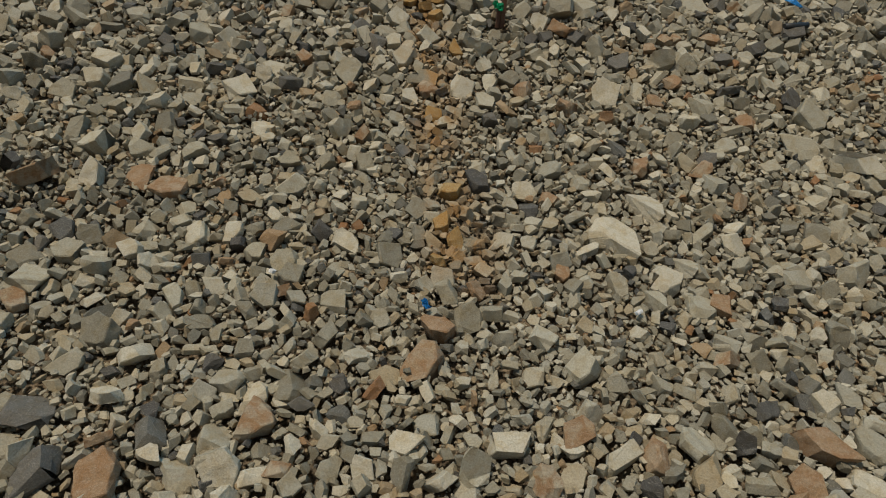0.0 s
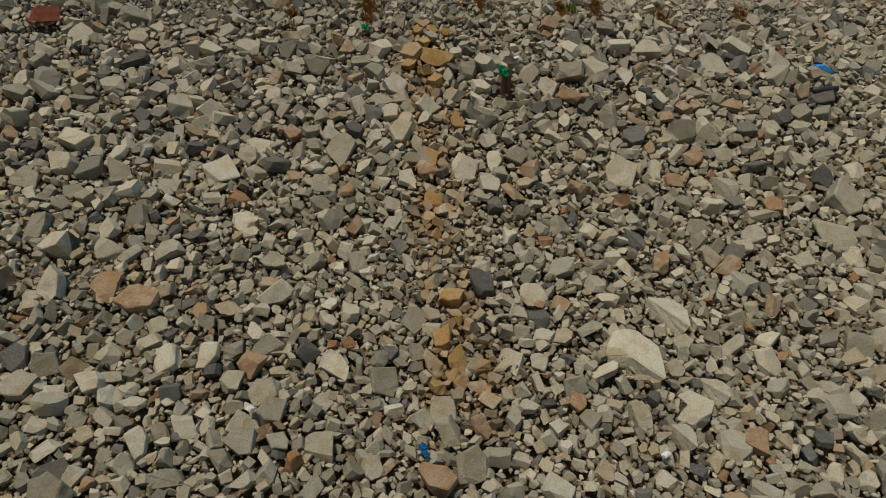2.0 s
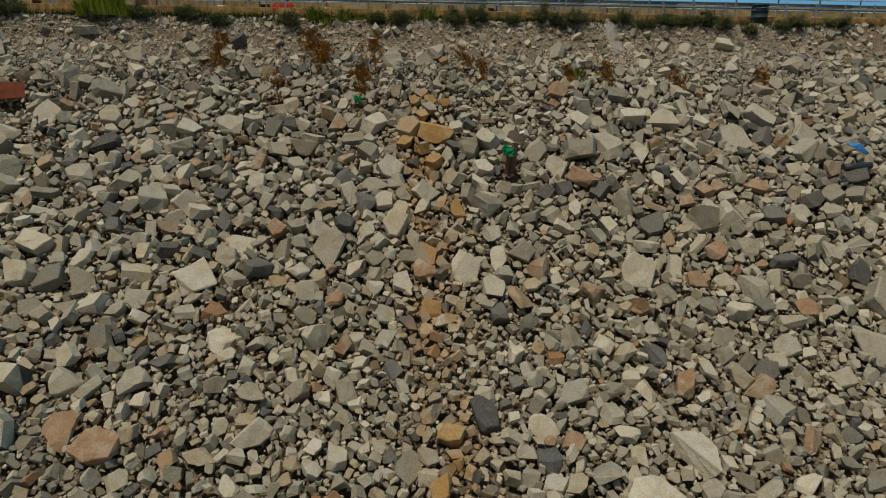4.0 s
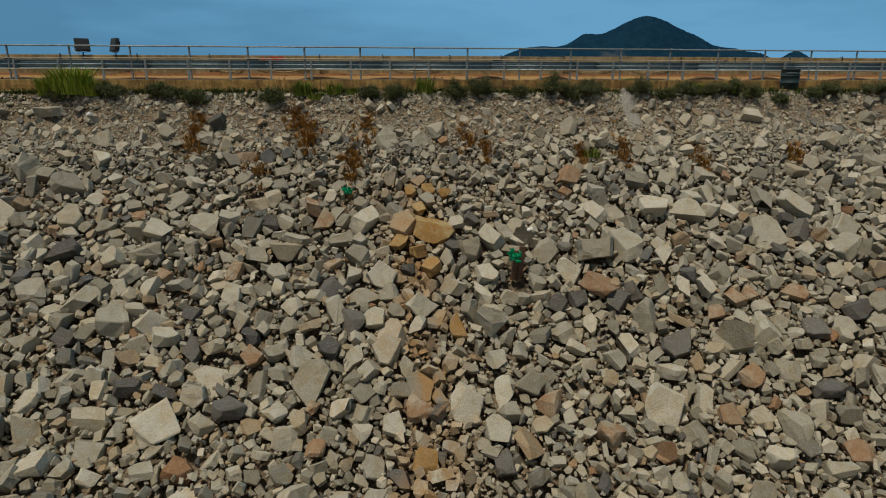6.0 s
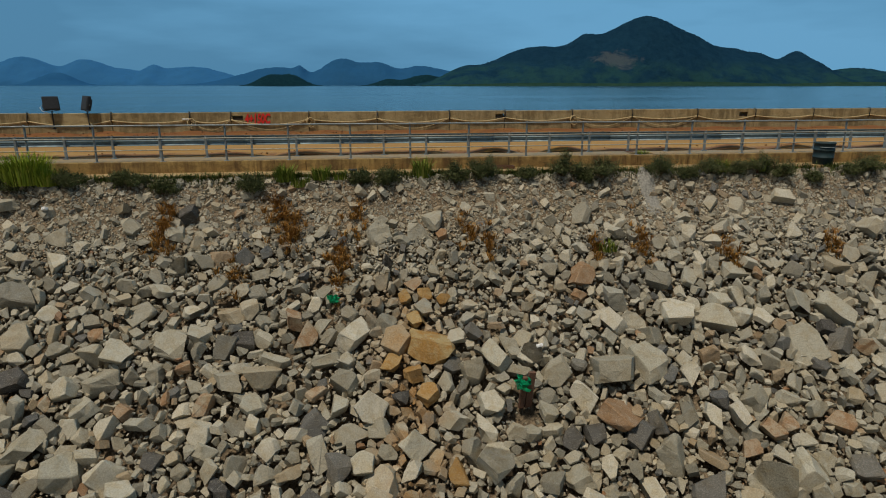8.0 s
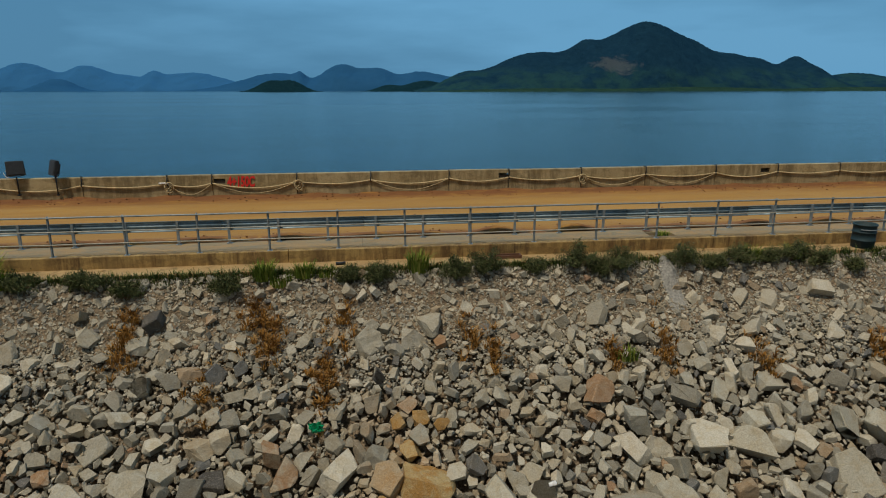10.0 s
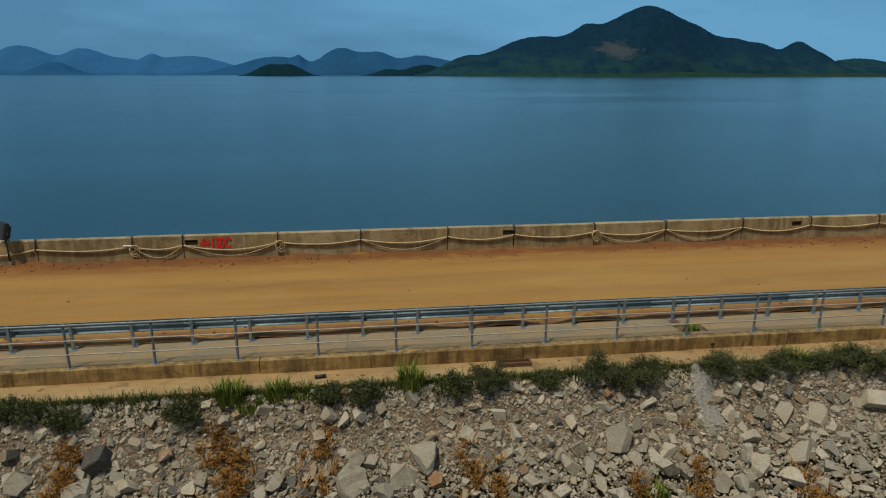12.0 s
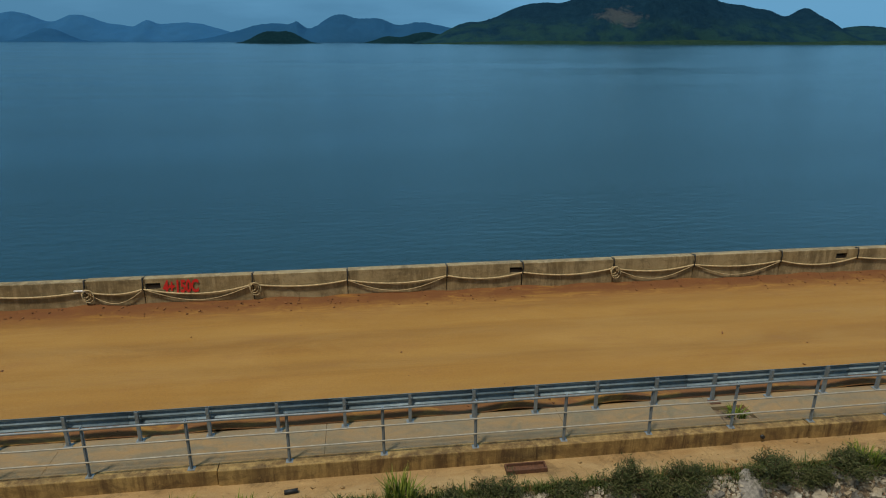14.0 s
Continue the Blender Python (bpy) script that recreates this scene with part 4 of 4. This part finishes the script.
SHRUBS = [(-16.0, -1.0, 0.6, 0.5), (-13.9, -1.0, 0.7, 0.55), (-11.2, -1.05, 0.45, 0.35), (-9.6, -1.0, 0.5, 0.4), (-8.0, -1.05, 0.55, 0.38), (-7.05, -1.2, 0.45, 0.42),
          (-4.6, -1.2, 0.4, 0.45), (-1.45, -1.05, 0.3, 0.35), (-0.64, -1.1, 0.42, 0.42), (1.36, -1.1, 0.42, 0.5), (2.24, -0.98, 0.5, 0.62), (4.87, -1.0, 0.62, 0.62),
          (6.15, -1.0, 0.6, 0.48), (8.0, -1.02, 0.62, 0.55), (9.75, -0.98, 0.55, 0.42), (11.3, -0.95, 0.6, 0.55), (12.05, -1.1, 0.5, 0.55), (13.2, -1.2, 0.3, 0.25),
          (15.3, -1.0, 0.6, 0.5), (17.1, -1.0, 0.65, 0.5), (5.5, -1.1, 0.3, 0.28), (8.9, -1.05, 0.32, 0.25), (10.5, -1.0, 0.32, 0.3),
          (14.6, -1.1, 0.35, 0.3), (-14.8, -1.0, 0.5, 0.4), (3.7, -1.0, 0.35, 0.25)]
for i, (x, y, r, h) in enumerate(SHRUBS):
    o = shrub(40 + i, r * 1.05, h * 1.1)
    o.location = (x, y - 0.12, ground_z(x, y - 0.12) + 0.02)
    tagged(o, "low dark green wild shrub at the edge of the concrete ledge", "shrub", "shrubs along the ledge")


def tuft(seed, material, n, spread, h, lean, label, group):
    bm = bmesh.new()
    blades(bm, random.Random(seed), int(n * 1.4), spread, h, lean, 0.017)
    return tagged(part("grass_tuft", bm, material), label, "grass", group, "stuff")


for i, (x, y, h, n) in enumerate(((-10.8, -0.95, 1.05, 560), (-3.65, -1.05, 0.62, 190), (-2.6, -1.0, 0.5, 110), (0.43, -0.98, 0.75, 120), (-11.5, -1.0, 0.7, 260), (-10.2, -1.05, 0.6, 220),
                                  (10.1, -0.95, 0.5, 90), (-2.0, -1.0, 0.35, 70), (11.5, -0.95, 0.5, 80), (-3.2, -1.2, 0.4, 90), (5.63, -3.0, 0.4, 90))):
    o = tuft(70 + i, M_LUSH if x < -10 else M_GRASS, n, 0.28 + 0.3 * (h > 0.8), h, 0.4, "tall bright green grass tuft beside the concrete ledge", "green grass tufts")
    o.location = (x, y, (slope_z(x, y) if y < -2 else ground_z(x, y)) + 0.0)
o = tuft(90, M_GRASS, 60, 0.2, 0.3, 0.8, "green weed growing out of the open walkway pit", "green grass tufts")
o.location = (8.1, 0.55, -0.08)

for i, (x, y, r) in enumerate(DRY_TUFTS):
    bm = bmesh.new()
    rd = random.Random(100 + i)
    for _ in range(int(64 * r)):
        n0 = len(bm.verts)
        blades(bm, rd, 16, 0.07, rd.uniform(0.16, 0.36), 1.0, 0.012)
        dx, dy = rd.gauss(0, r * 0.45), rd.gauss(0, r * 0.75)
        bm.verts.ensure_lookup_table()
        for v in bm.verts[n0:]:
            v.co += Vector((dx, dy, slope_z(x + dx, y + dy) - slope_z(x, y) + 0.03))
    o = tagged(part("grass_tuft", bm, M_DRY), "withered orange-brown dry grass patch among the stones", "grass", "dry grass tufts", "stuff")
    o.location = (x, y, slope_z(x, y))

bm = bmesh.new()
rg = random.Random(5)
for _ in range(2600):
    x = rg.uniform(-18, 20)
    if noise.noise((x * 0.7, 4, 4)) < -0.25 and rg.random() < 0.75:
        continue
    y = -0.88 - abs(rg.gauss(0, 0.13))
    n0 = len(bm.verts)
    blades(bm, rg, 6, 0.07, rg.uniform(0.12, 0.34), 0.8, 0.009)
    bm.verts.ensure_lookup_table()
    for v in bm.verts[n0:]:
        v.co += Vector((x, y, ground_z(x, y) + 0.03))
tagged(part("grass", bm, M_LOWGRASS), "short patchy green grass along the ledge edge", "grass", kind="stuff")

# ---------- hose along the parapet ----------
TIES = [p for p in PANELS if -25 < p < 29]


def hung(x):
    return wall_top(x)


hose = tagged(new("hose"), "sun-bleached hose slung along the parapet and tied at the joints", "hose")
rg = random.Random(8)
pts = []
for a, b in zip(TIES, TIES[1:]):
    sag = rg.uniform(0.10, 0.22)
    za, zb = hung(a) - 0.30, hung(b) - 0.30
    for k in range(10):
        t = k / 10
        pts.append((a + (b - a) * t, 7.812 + 0.006 * math.sin(7 * t), za + (zb - za) * t - sag * 4 * t * (1 - t)))
bm = bmesh.new()
tube(bm, pts, 0.027, 6)
part("tube", bm, M_ROPE, hose)
for x in (-8.42, -3.55, 8.04):
    bm = bmesh.new()
    for k in range(3):
        r = 0.13 + 0.035 * k
        tube(bm, [(x + 0.04 * k + r * 0.8 * math.cos(q * math.tau / 18), 7.795 - 0.012 * k, hung(x) - 0.36 - 0.04 * k + r * math.sin(q * math.tau / 18)) for q in range(19)], 0.016, 5, False)
    part("coil", bm, M_ROPE, hose, "loose coil of thin hose")
for x in TIES:
    bm = bmesh.new()
    tube(bm, [(x - 0.01, 7.97, hung(x) + 0.012), (x, 7.83, hung(x) + 0.05), (x + 0.01, 7.80, hung(x) - 0.1), (x - 0.015, 7.79, hung(x) - 0.3), (x + 0.02, 7.812, hung(x) - 0.36)], 0.02, 6)
    part("tie", bm, M_BLACK, hose, "black cord tie")
for a, b in ((-6.76, -3.55), (8.04, 10.86), (-0.66, 2.49), (10.86, 14.0), (-8.42, -6.76)):
    bm = bmesh.new()
    tube(bm, [(a + (b - a) * k / 12, 7.80, hung(a) - 0.30 - 0.42 * 4 * 0.25 * math.sin(math.pi * k / 12)) for k in range(13)], 0.014, 5)
    part("thin_tube", bm, M_ROPE, hose, "thin second hose")

# painted chainage mark
cu = bpy.data.curves.new("mark", "FONT")
cu.body, cu.size, cu.extrude, cu.offset, cu.shear = "4+150C", 0.44, 0.002, 0.017, 0.14
tmp = new("painted_mark", cu)
bpy.context.view_layer.update()
me = bpy.data.meshes.new_from_object(tmp.evaluated_get(bpy.context.evaluated_depsgraph_get()))
bpy.data.objects.remove(tmp)
me.materials.append(M_RED)
mark = new("painted_mark", me)
wide = max(v.co.x for v in me.vertices) - min(v.co.x for v in me.vertices)
mark.matrix_world = pose(-6.2, 7.833, 0.68, 90, 0, 0) @ Matrix.Diagonal((1.06 / wide, 1.25, 1, 1))
tagged(mark, "red spray-painted chainage figures on the parapet", "graffiti")


# ---------- floodlights ----------
def floodlight(turn, tall):
    root = new("floodlight")
    bm = bmesh.new()
    tube(bm, [(0, 0, -0.62), (0, 0, 0.06)], 0.025, 8)
    box(bm, -0.06, 0.06, -0.03, 0.03, -0.66, -0.60, 0.005)
    part("pole", bm, M_BLACK, root)
    bm = bmesh.new()
    tube(bm, [(-0.3, 0, 0.34), (-0.3, 0, 0.1), (0, 0, 0.05), (0.3, 0, 0.1), (0.3, 0, 0.34)], 0.016, 6)
    part("bracket", bm, M_BLACK, root)
    tilt = pose(0, 0, 0.36, -14, 0, 0)
    bm = bmesh.new()
    box(bm, -0.29, 0.29, -0.09, 0.05, -0.27, 0.27 + tall, 0.03)
    for k in range(7):
        box(bm, -0.24 + 0.075 * k, -0.225 + 0.075 * k, 0.05, 0.12, -0.2, 0.2)
    bmesh.ops.transform(bm, matrix=tilt, verts=bm.verts)
    housing = part("housing", bm, M_BLACK, root)
    bm = bmesh.new()
    box(bm, -0.25, 0.25, -0.102, -0.092, -0.23, 0.23 + tall, 0.003)
    bmesh.ops.transform(bm, matrix=tilt, verts=bm.verts)
    part("lens", bm, M_GLASS, housing, "dusty grey glass front")
    root.rotation_euler.z = radians(turn)
    return root


a = floodlight(35, 0.0)
a.location = (-13.7, 7.76, 1.16)
b = floodlight(-48, 0.04)
b.location = (-12.35, 7.76, 1.14)
for o in (a, b):
    tagged(o, "black floodlight on a short pole fixed to the parapet", "floodlight", "parapet floodlights")
bm = bmesh.new()
tube(bm, [(-14.0, 7.74, 1.46), (-14.1, 7.69, 1.37), (-14.02, 7.69, 1.21), (-13.8, 7.73, 1.13)], 0.012, 6)
tagged(part("cable", bm, M_WHITE), "loose pale cable hanging behind the floodlight", "cable")
bm = bmesh.new()
box(bm, -13.3, -12.85, 7.9, 8.05, 1.02, 1.11, 0.02)
tagged(part("plastic_pipe", bm, M_WHITE), "short white plastic pipe lying on the parapet top", "pipe")
bm = bmesh.new()
tube(bm, [(-8.72, 7.8, 0.86), (-8.36, 7.79, 0.86)], 0.03, 8)
tagged(part("lamp_tube", bm, M_WHITE), "short white lamp tube tied to the parapet", "lamp tube")

# ---------- barrel ----------
barrel = tagged(new("barrel"), "dark teal plastic waste barrel standing on the ledge", "barrel")
bm = bmesh.new()
prof = [(0.27, 0.0), (0.30, 0.04), (0.315, 0.3), (0.325, 0.31), (0.325, 0.34), (0.315, 0.35), (0.315, 0.6), (0.33, 0.61), (0.33, 0.64), (0.315, 0.65), (0.31, 0.86), (0.335, 0.87), (0.335, 0.92), (0.30, 0.92), (0.295, 0.5)]
rings = [[bm.verts.new((r * math.cos(k * math.tau / 28), r * math.sin(k * math.tau / 28), z)) for k in range(28)] for r, z in prof]
for u, v in zip(rings, rings[1:]):
    for k in range(28):
        bm.faces.new((u[k], u[(k + 1) % 28], v[(k + 1) % 28], v[k])).smooth = True
bm.faces.new(rings[0][::-1])
bm.faces.new(rings[-1])
shell = part("shell", bm, M_BIN, barrel)
bm = bmesh.new()
tube(bm, [(0.33 * math.cos(q), 0.33 * math.sin(q), 0.74) for q in [-2.6 + 0.12 * i for i in range(18)]], 0.014, 6)
part("strap", bm, M_GALV, shell, "thin grey metal band")
barrel.location, barrel.scale.z = (13.98, -0.6, -0.36), 0.82

# ---------- drains on the ledge ----------
bm = bmesh.new()
box(bm, -0.42, 0.42, -0.12, -0.09, -0.02, 0.09)
box(bm, -0.42, 0.42, 0.09, 0.12, -0.02, 0.09)
box(bm, -0.42, -0.39, -0.09, 0.09, -0.02, 0.09)
box(bm, 0.39, 0.42, -0.09, 0.09, -0.02, 0.09)
box(bm, -0.39, 0.39, -0.09, 0.09, -0.02, 0.03)
o = tagged(part("floor_drain", bm, M_IRON), "rusty brown iron drain frame set in the ledge", "drain")
o.location = (3.0, -0.40, -0.325)
bm = bmesh.new()
tube(bm, [(-0.13, 0, 0.045), (0.13, 0, 0.045)], 0.045, 12)
o = tagged(part("drain_pipe", bm, M_BLACK), "short dark pipe end lying on the ledge", "pipe")
o.location, o.rotation_euler.z = (-1.67, -0.52, -0.33), 0.12
bm = bmesh.new()
tube(bm, [(8.35, -0.15, -0.2), (8.35, 0.0, -0.2)], 0.045, 12)
tagged(part("weep_pipe", bm, M_BLACK), "small dark weep pipe in the curb face", "pipe")
bm = bmesh.new()
box(bm, -0.13, 0.13, -0.08, 0.08, 0.0, 0.012)
o = tagged(part("cover_plate", bm, M_IRON), "small rusty cover plate beside the walkway pit", "cover plate")
o.location = (7.85, 1.02, -0.004)

# pale slurry spilled down the slope
bm = bmesh.new()
g = [[None] * 13 for _ in range(15)]
for j in range(15):
    for i in range(13):
        u, v = i / 6 - 1, j / 14
        x = 7.45 + u * (0.22 + 0.38 * v) * (1 + 0.35 * noise.noise((u * 2, v * 4, 9))) + 0.2 * v
        y = -1.0 - 1.15 * v
        z = ground_z(x, y) - 0.10 + 0.26 * (1 - u * u) * (1 - 0.75 * v) + 0.06 * noise.noise((x * 5, y * 5, 0)) + 0.03 * noise.noise((x * 14, y * 14, 2))
        g[j][i] = bm.verts.new((x, y, z))
for j in range(14):
    for i in range(12):
        bm.faces.new((g[j][i], g[j + 1][i], g[j + 1][i + 1], g[j][i + 1])).smooth = True
bmesh.ops.recalc_face_normals(bm, faces=bm.faces)
tagged(part("slurry_heap", bm, plain("dried_cement_slurry", (0.255, 0.245, 0.215), 0.95, 16, 0.0, 0.45)), "pale grey dried cement slurry spilled below the ledge", "slurry", kind="structure")

# ---------- litter on the slope ----------


def crumple(bm, rng, sx, sy, sz, n=7):
    """A crumpled film: a folded sheet with thickness."""
    g = [[bm.verts.new(((i / n - 0.5) * sx + rng.gauss(0, sx * 0.05), (j / n - 0.5) * sy + rng.gauss(0, sy * 0.05), sz * (0.5 + 0.5 * math.sin(i * 2.1 + j * 1.3)) * rng.uniform(0.3, 1.2))) for i in range(n + 1)] for j in range(n + 1)]
    fs = [bm.faces.new((g[j][i], g[j][i + 1], g[j + 1][i + 1], g[j + 1][i])) for j in range(n) for i in range(n)]
    bmesh.ops.solidify(bm, geom=fs, thickness=0.006)
    return bm


rg = random.Random(21)
bm = bmesh.new()
box(bm, -0.16, -0.02, -0.05, 0.05, -0.45, 0.42, 0.012)
box(bm, 0.0, 0.17, -0.04, 0.05, -0.45, 0.55, 0.012)
o = tagged(part("timber_stump", bm, M_WOOD), "broken brown timber stakes standing among the stones", "timber")
o.location, o.rotation_euler = (2.42, -6.38, slope_z(2.42, -6.38) + 0.25), (0.12, 0.05, 0.1)
bm = bmesh.new()
crumple(bm, rg, 0.42, 0.34, 0.22)
o = tagged(part("plastic_bag", bm, M_GREENBAG), "crumpled shiny green plastic bag on timber stakes", "plastic bag", "green plastic litter")
o.location, o.rotation_euler = (2.24, -6.48, slope_z(2.25, -6.4) + 0.55), (1.0, 0.5, 0.2)
bm = bmesh.new()
crumple(bm, rg, 0.34, 0.24, 0.12)
o = tagged(part("plastic_bag", bm, M_GREENBAG), "scrap of green plastic between the stones", "plastic bag", "green plastic litter")
o.location, o.rotation_euler = (-2.28, -4.08, slope_z(-2.28, -4.08) + 0.16), (0.8, 0.2, 0.5)
bm = bmesh.new()
crumple(bm, rg, 0.16, 0.26, 0.08)
o = tagged(part("plastic_scrap", bm, M_BLUE), "small scrap of bright blue plastic on the stones", "plastic scrap", "blue plastic litter")
o.location, o.rotation_euler = (-1.58, -16.8, slope_z(-1.58, -16.8) + 0.25), (0.7, 0.0, 0.6)
bm = bmesh.new()
for k in range(4):
    tube(bm, [(-0.25 + 0.06 * k, 0.02 * k, 0.28), (-0.05 + 0.05 * k, -0.1, 0.18 + 0.03 * k), (0.2 + 0.03 * k, -0.3, 0.0)], 0.022, 5)
o = tagged(part("rope", bm, M_BLUE), "frayed bundle of blue rope on the stones", "rope", "blue plastic litter")
o.location = (12.85, -7.97, slope_z(12.85, -6.42) + 0.18)
bm = bmesh.new()
tube(bm, [(-0.5, 0, 0), (-0.1, 0.03, 0.02), (0.5, 0.0, 0.08)], [0.12, 0.14, 0.11], 10)
o = tagged(part("plastic_pipe", bm, M_BLACK), "dark plastic pipe piece lying among the stones", "pipe")
o.location = (13.75, -7.2, slope_z(13.75, -7.2) + 0.18)
sheet_iron = plain("rusty_orange_sheet", (0.30, 0.07, 0.02), 0.6, 6)
bm = bmesh.new()
v = [bm.verts.new(p) for p in ((-0.5, 0, 0), (-0.15, -0.22, 0.0), (0.5, 0.02, 0.05), (0.48, 0.2, 0.5), (-0.12, 0.0, 0.52), (-0.36, 0.2, 0.45))]
fs = [bm.faces.new((v[0], v[1], v[4], v[5])), bm.faces.new((v[1], v[2], v[3], v[4]))]
bmesh.ops.solidify(bm, geom=fs, thickness=0.012)
o = tagged(part("metal_sheet", bm, sheet_iron), "folded rusty orange metal sheet stuck in the stones", "metal sheet")
o.location = (-12.96, -4.05, slope_z(-12.96, -4.05) + 0.05)
for x, y in ((-5.11, -15.78), (3.53, -17.17), (-10.1, -1.7), (3.0, -5.4)):
    bm = bmesh.new()
    box(bm, -0.09, 0.09, -0.06, 0.06, -0.04, 0.05, 0.025)
    o = tagged(part("foam_scrap", bm, M_WHITE), "small white foam scrap lying on the stones", "foam scrap", "white litter")
    o.location, o.rotation_euler = (x, y, slope_z(x, y) + 0.2), (0.4, 0.3, x)

# clods on the road and crumbs of concrete on the ledge
def scatter(rg, count, spot, kinds):
    """Small lumps at the places that spot() gives: (x, y, z, width)."""
    verts, faces, n = [], [], 0
    for _ in range(count):
        x, y, z, w = spot(rg)
        v, f = kinds[rg.randrange(len(kinds))]
        verts.append(v * w + np.array((x, y, z)))
        faces.append(f + n)
        n += len(v)
    return np.concatenate(verts).tolist(), np.concatenate(faces).tolist()


def road_spot(rg):
    x = rg.uniform(-16, 20)
    y = rg.choice((rg.uniform(1.4, 2.1), rg.uniform(7.3, 7.78), rg.uniform(7.0, 7.8), rg.uniform(1.7, 7.5) if rg.random() < 0.15 else rg.uniform(7.2, 7.8)))
    return x, y, road_z(x, y) + 0.01, rg.choice((rg.uniform(0.02, 0.06), rg.uniform(0.04, 0.1)))


def ledge_spot(rg):
    x = rg.uniform(-16, 20)
    return x, rg.choice((rg.uniform(-0.84, -0.15), rg.uniform(-0.84, -0.6))), -0.325, rg.uniform(0.02, 0.05) if rg.random() < 0.85 else rg.uniform(0.08, 0.16)


verts, faces = scatter(random.Random(34), 300, ledge_spot, SMALL[:14])
me = bpy.data.meshes.new("concrete_crumbs")
me.from_pydata(verts, [], faces)
me.materials.append(M_LEDGE)
tagged(new("concrete_crumbs", me), "crumbs of broken concrete and stone on the ledge", "rubble", kind="stuff")
verts, faces = scatter(random.Random(33), 420, road_spot, SMALL[:10])
me = bpy.data.meshes.new("dirt_clods")
me.from_pydata(verts, [], faces)
me.materials.append(plain("dry_clod", (0.19, 0.085, 0.03), 0.95))
tagged(new("dirt_clods", me), "scattered dry brown clods on the dirt road", "clods", kind="stuff")
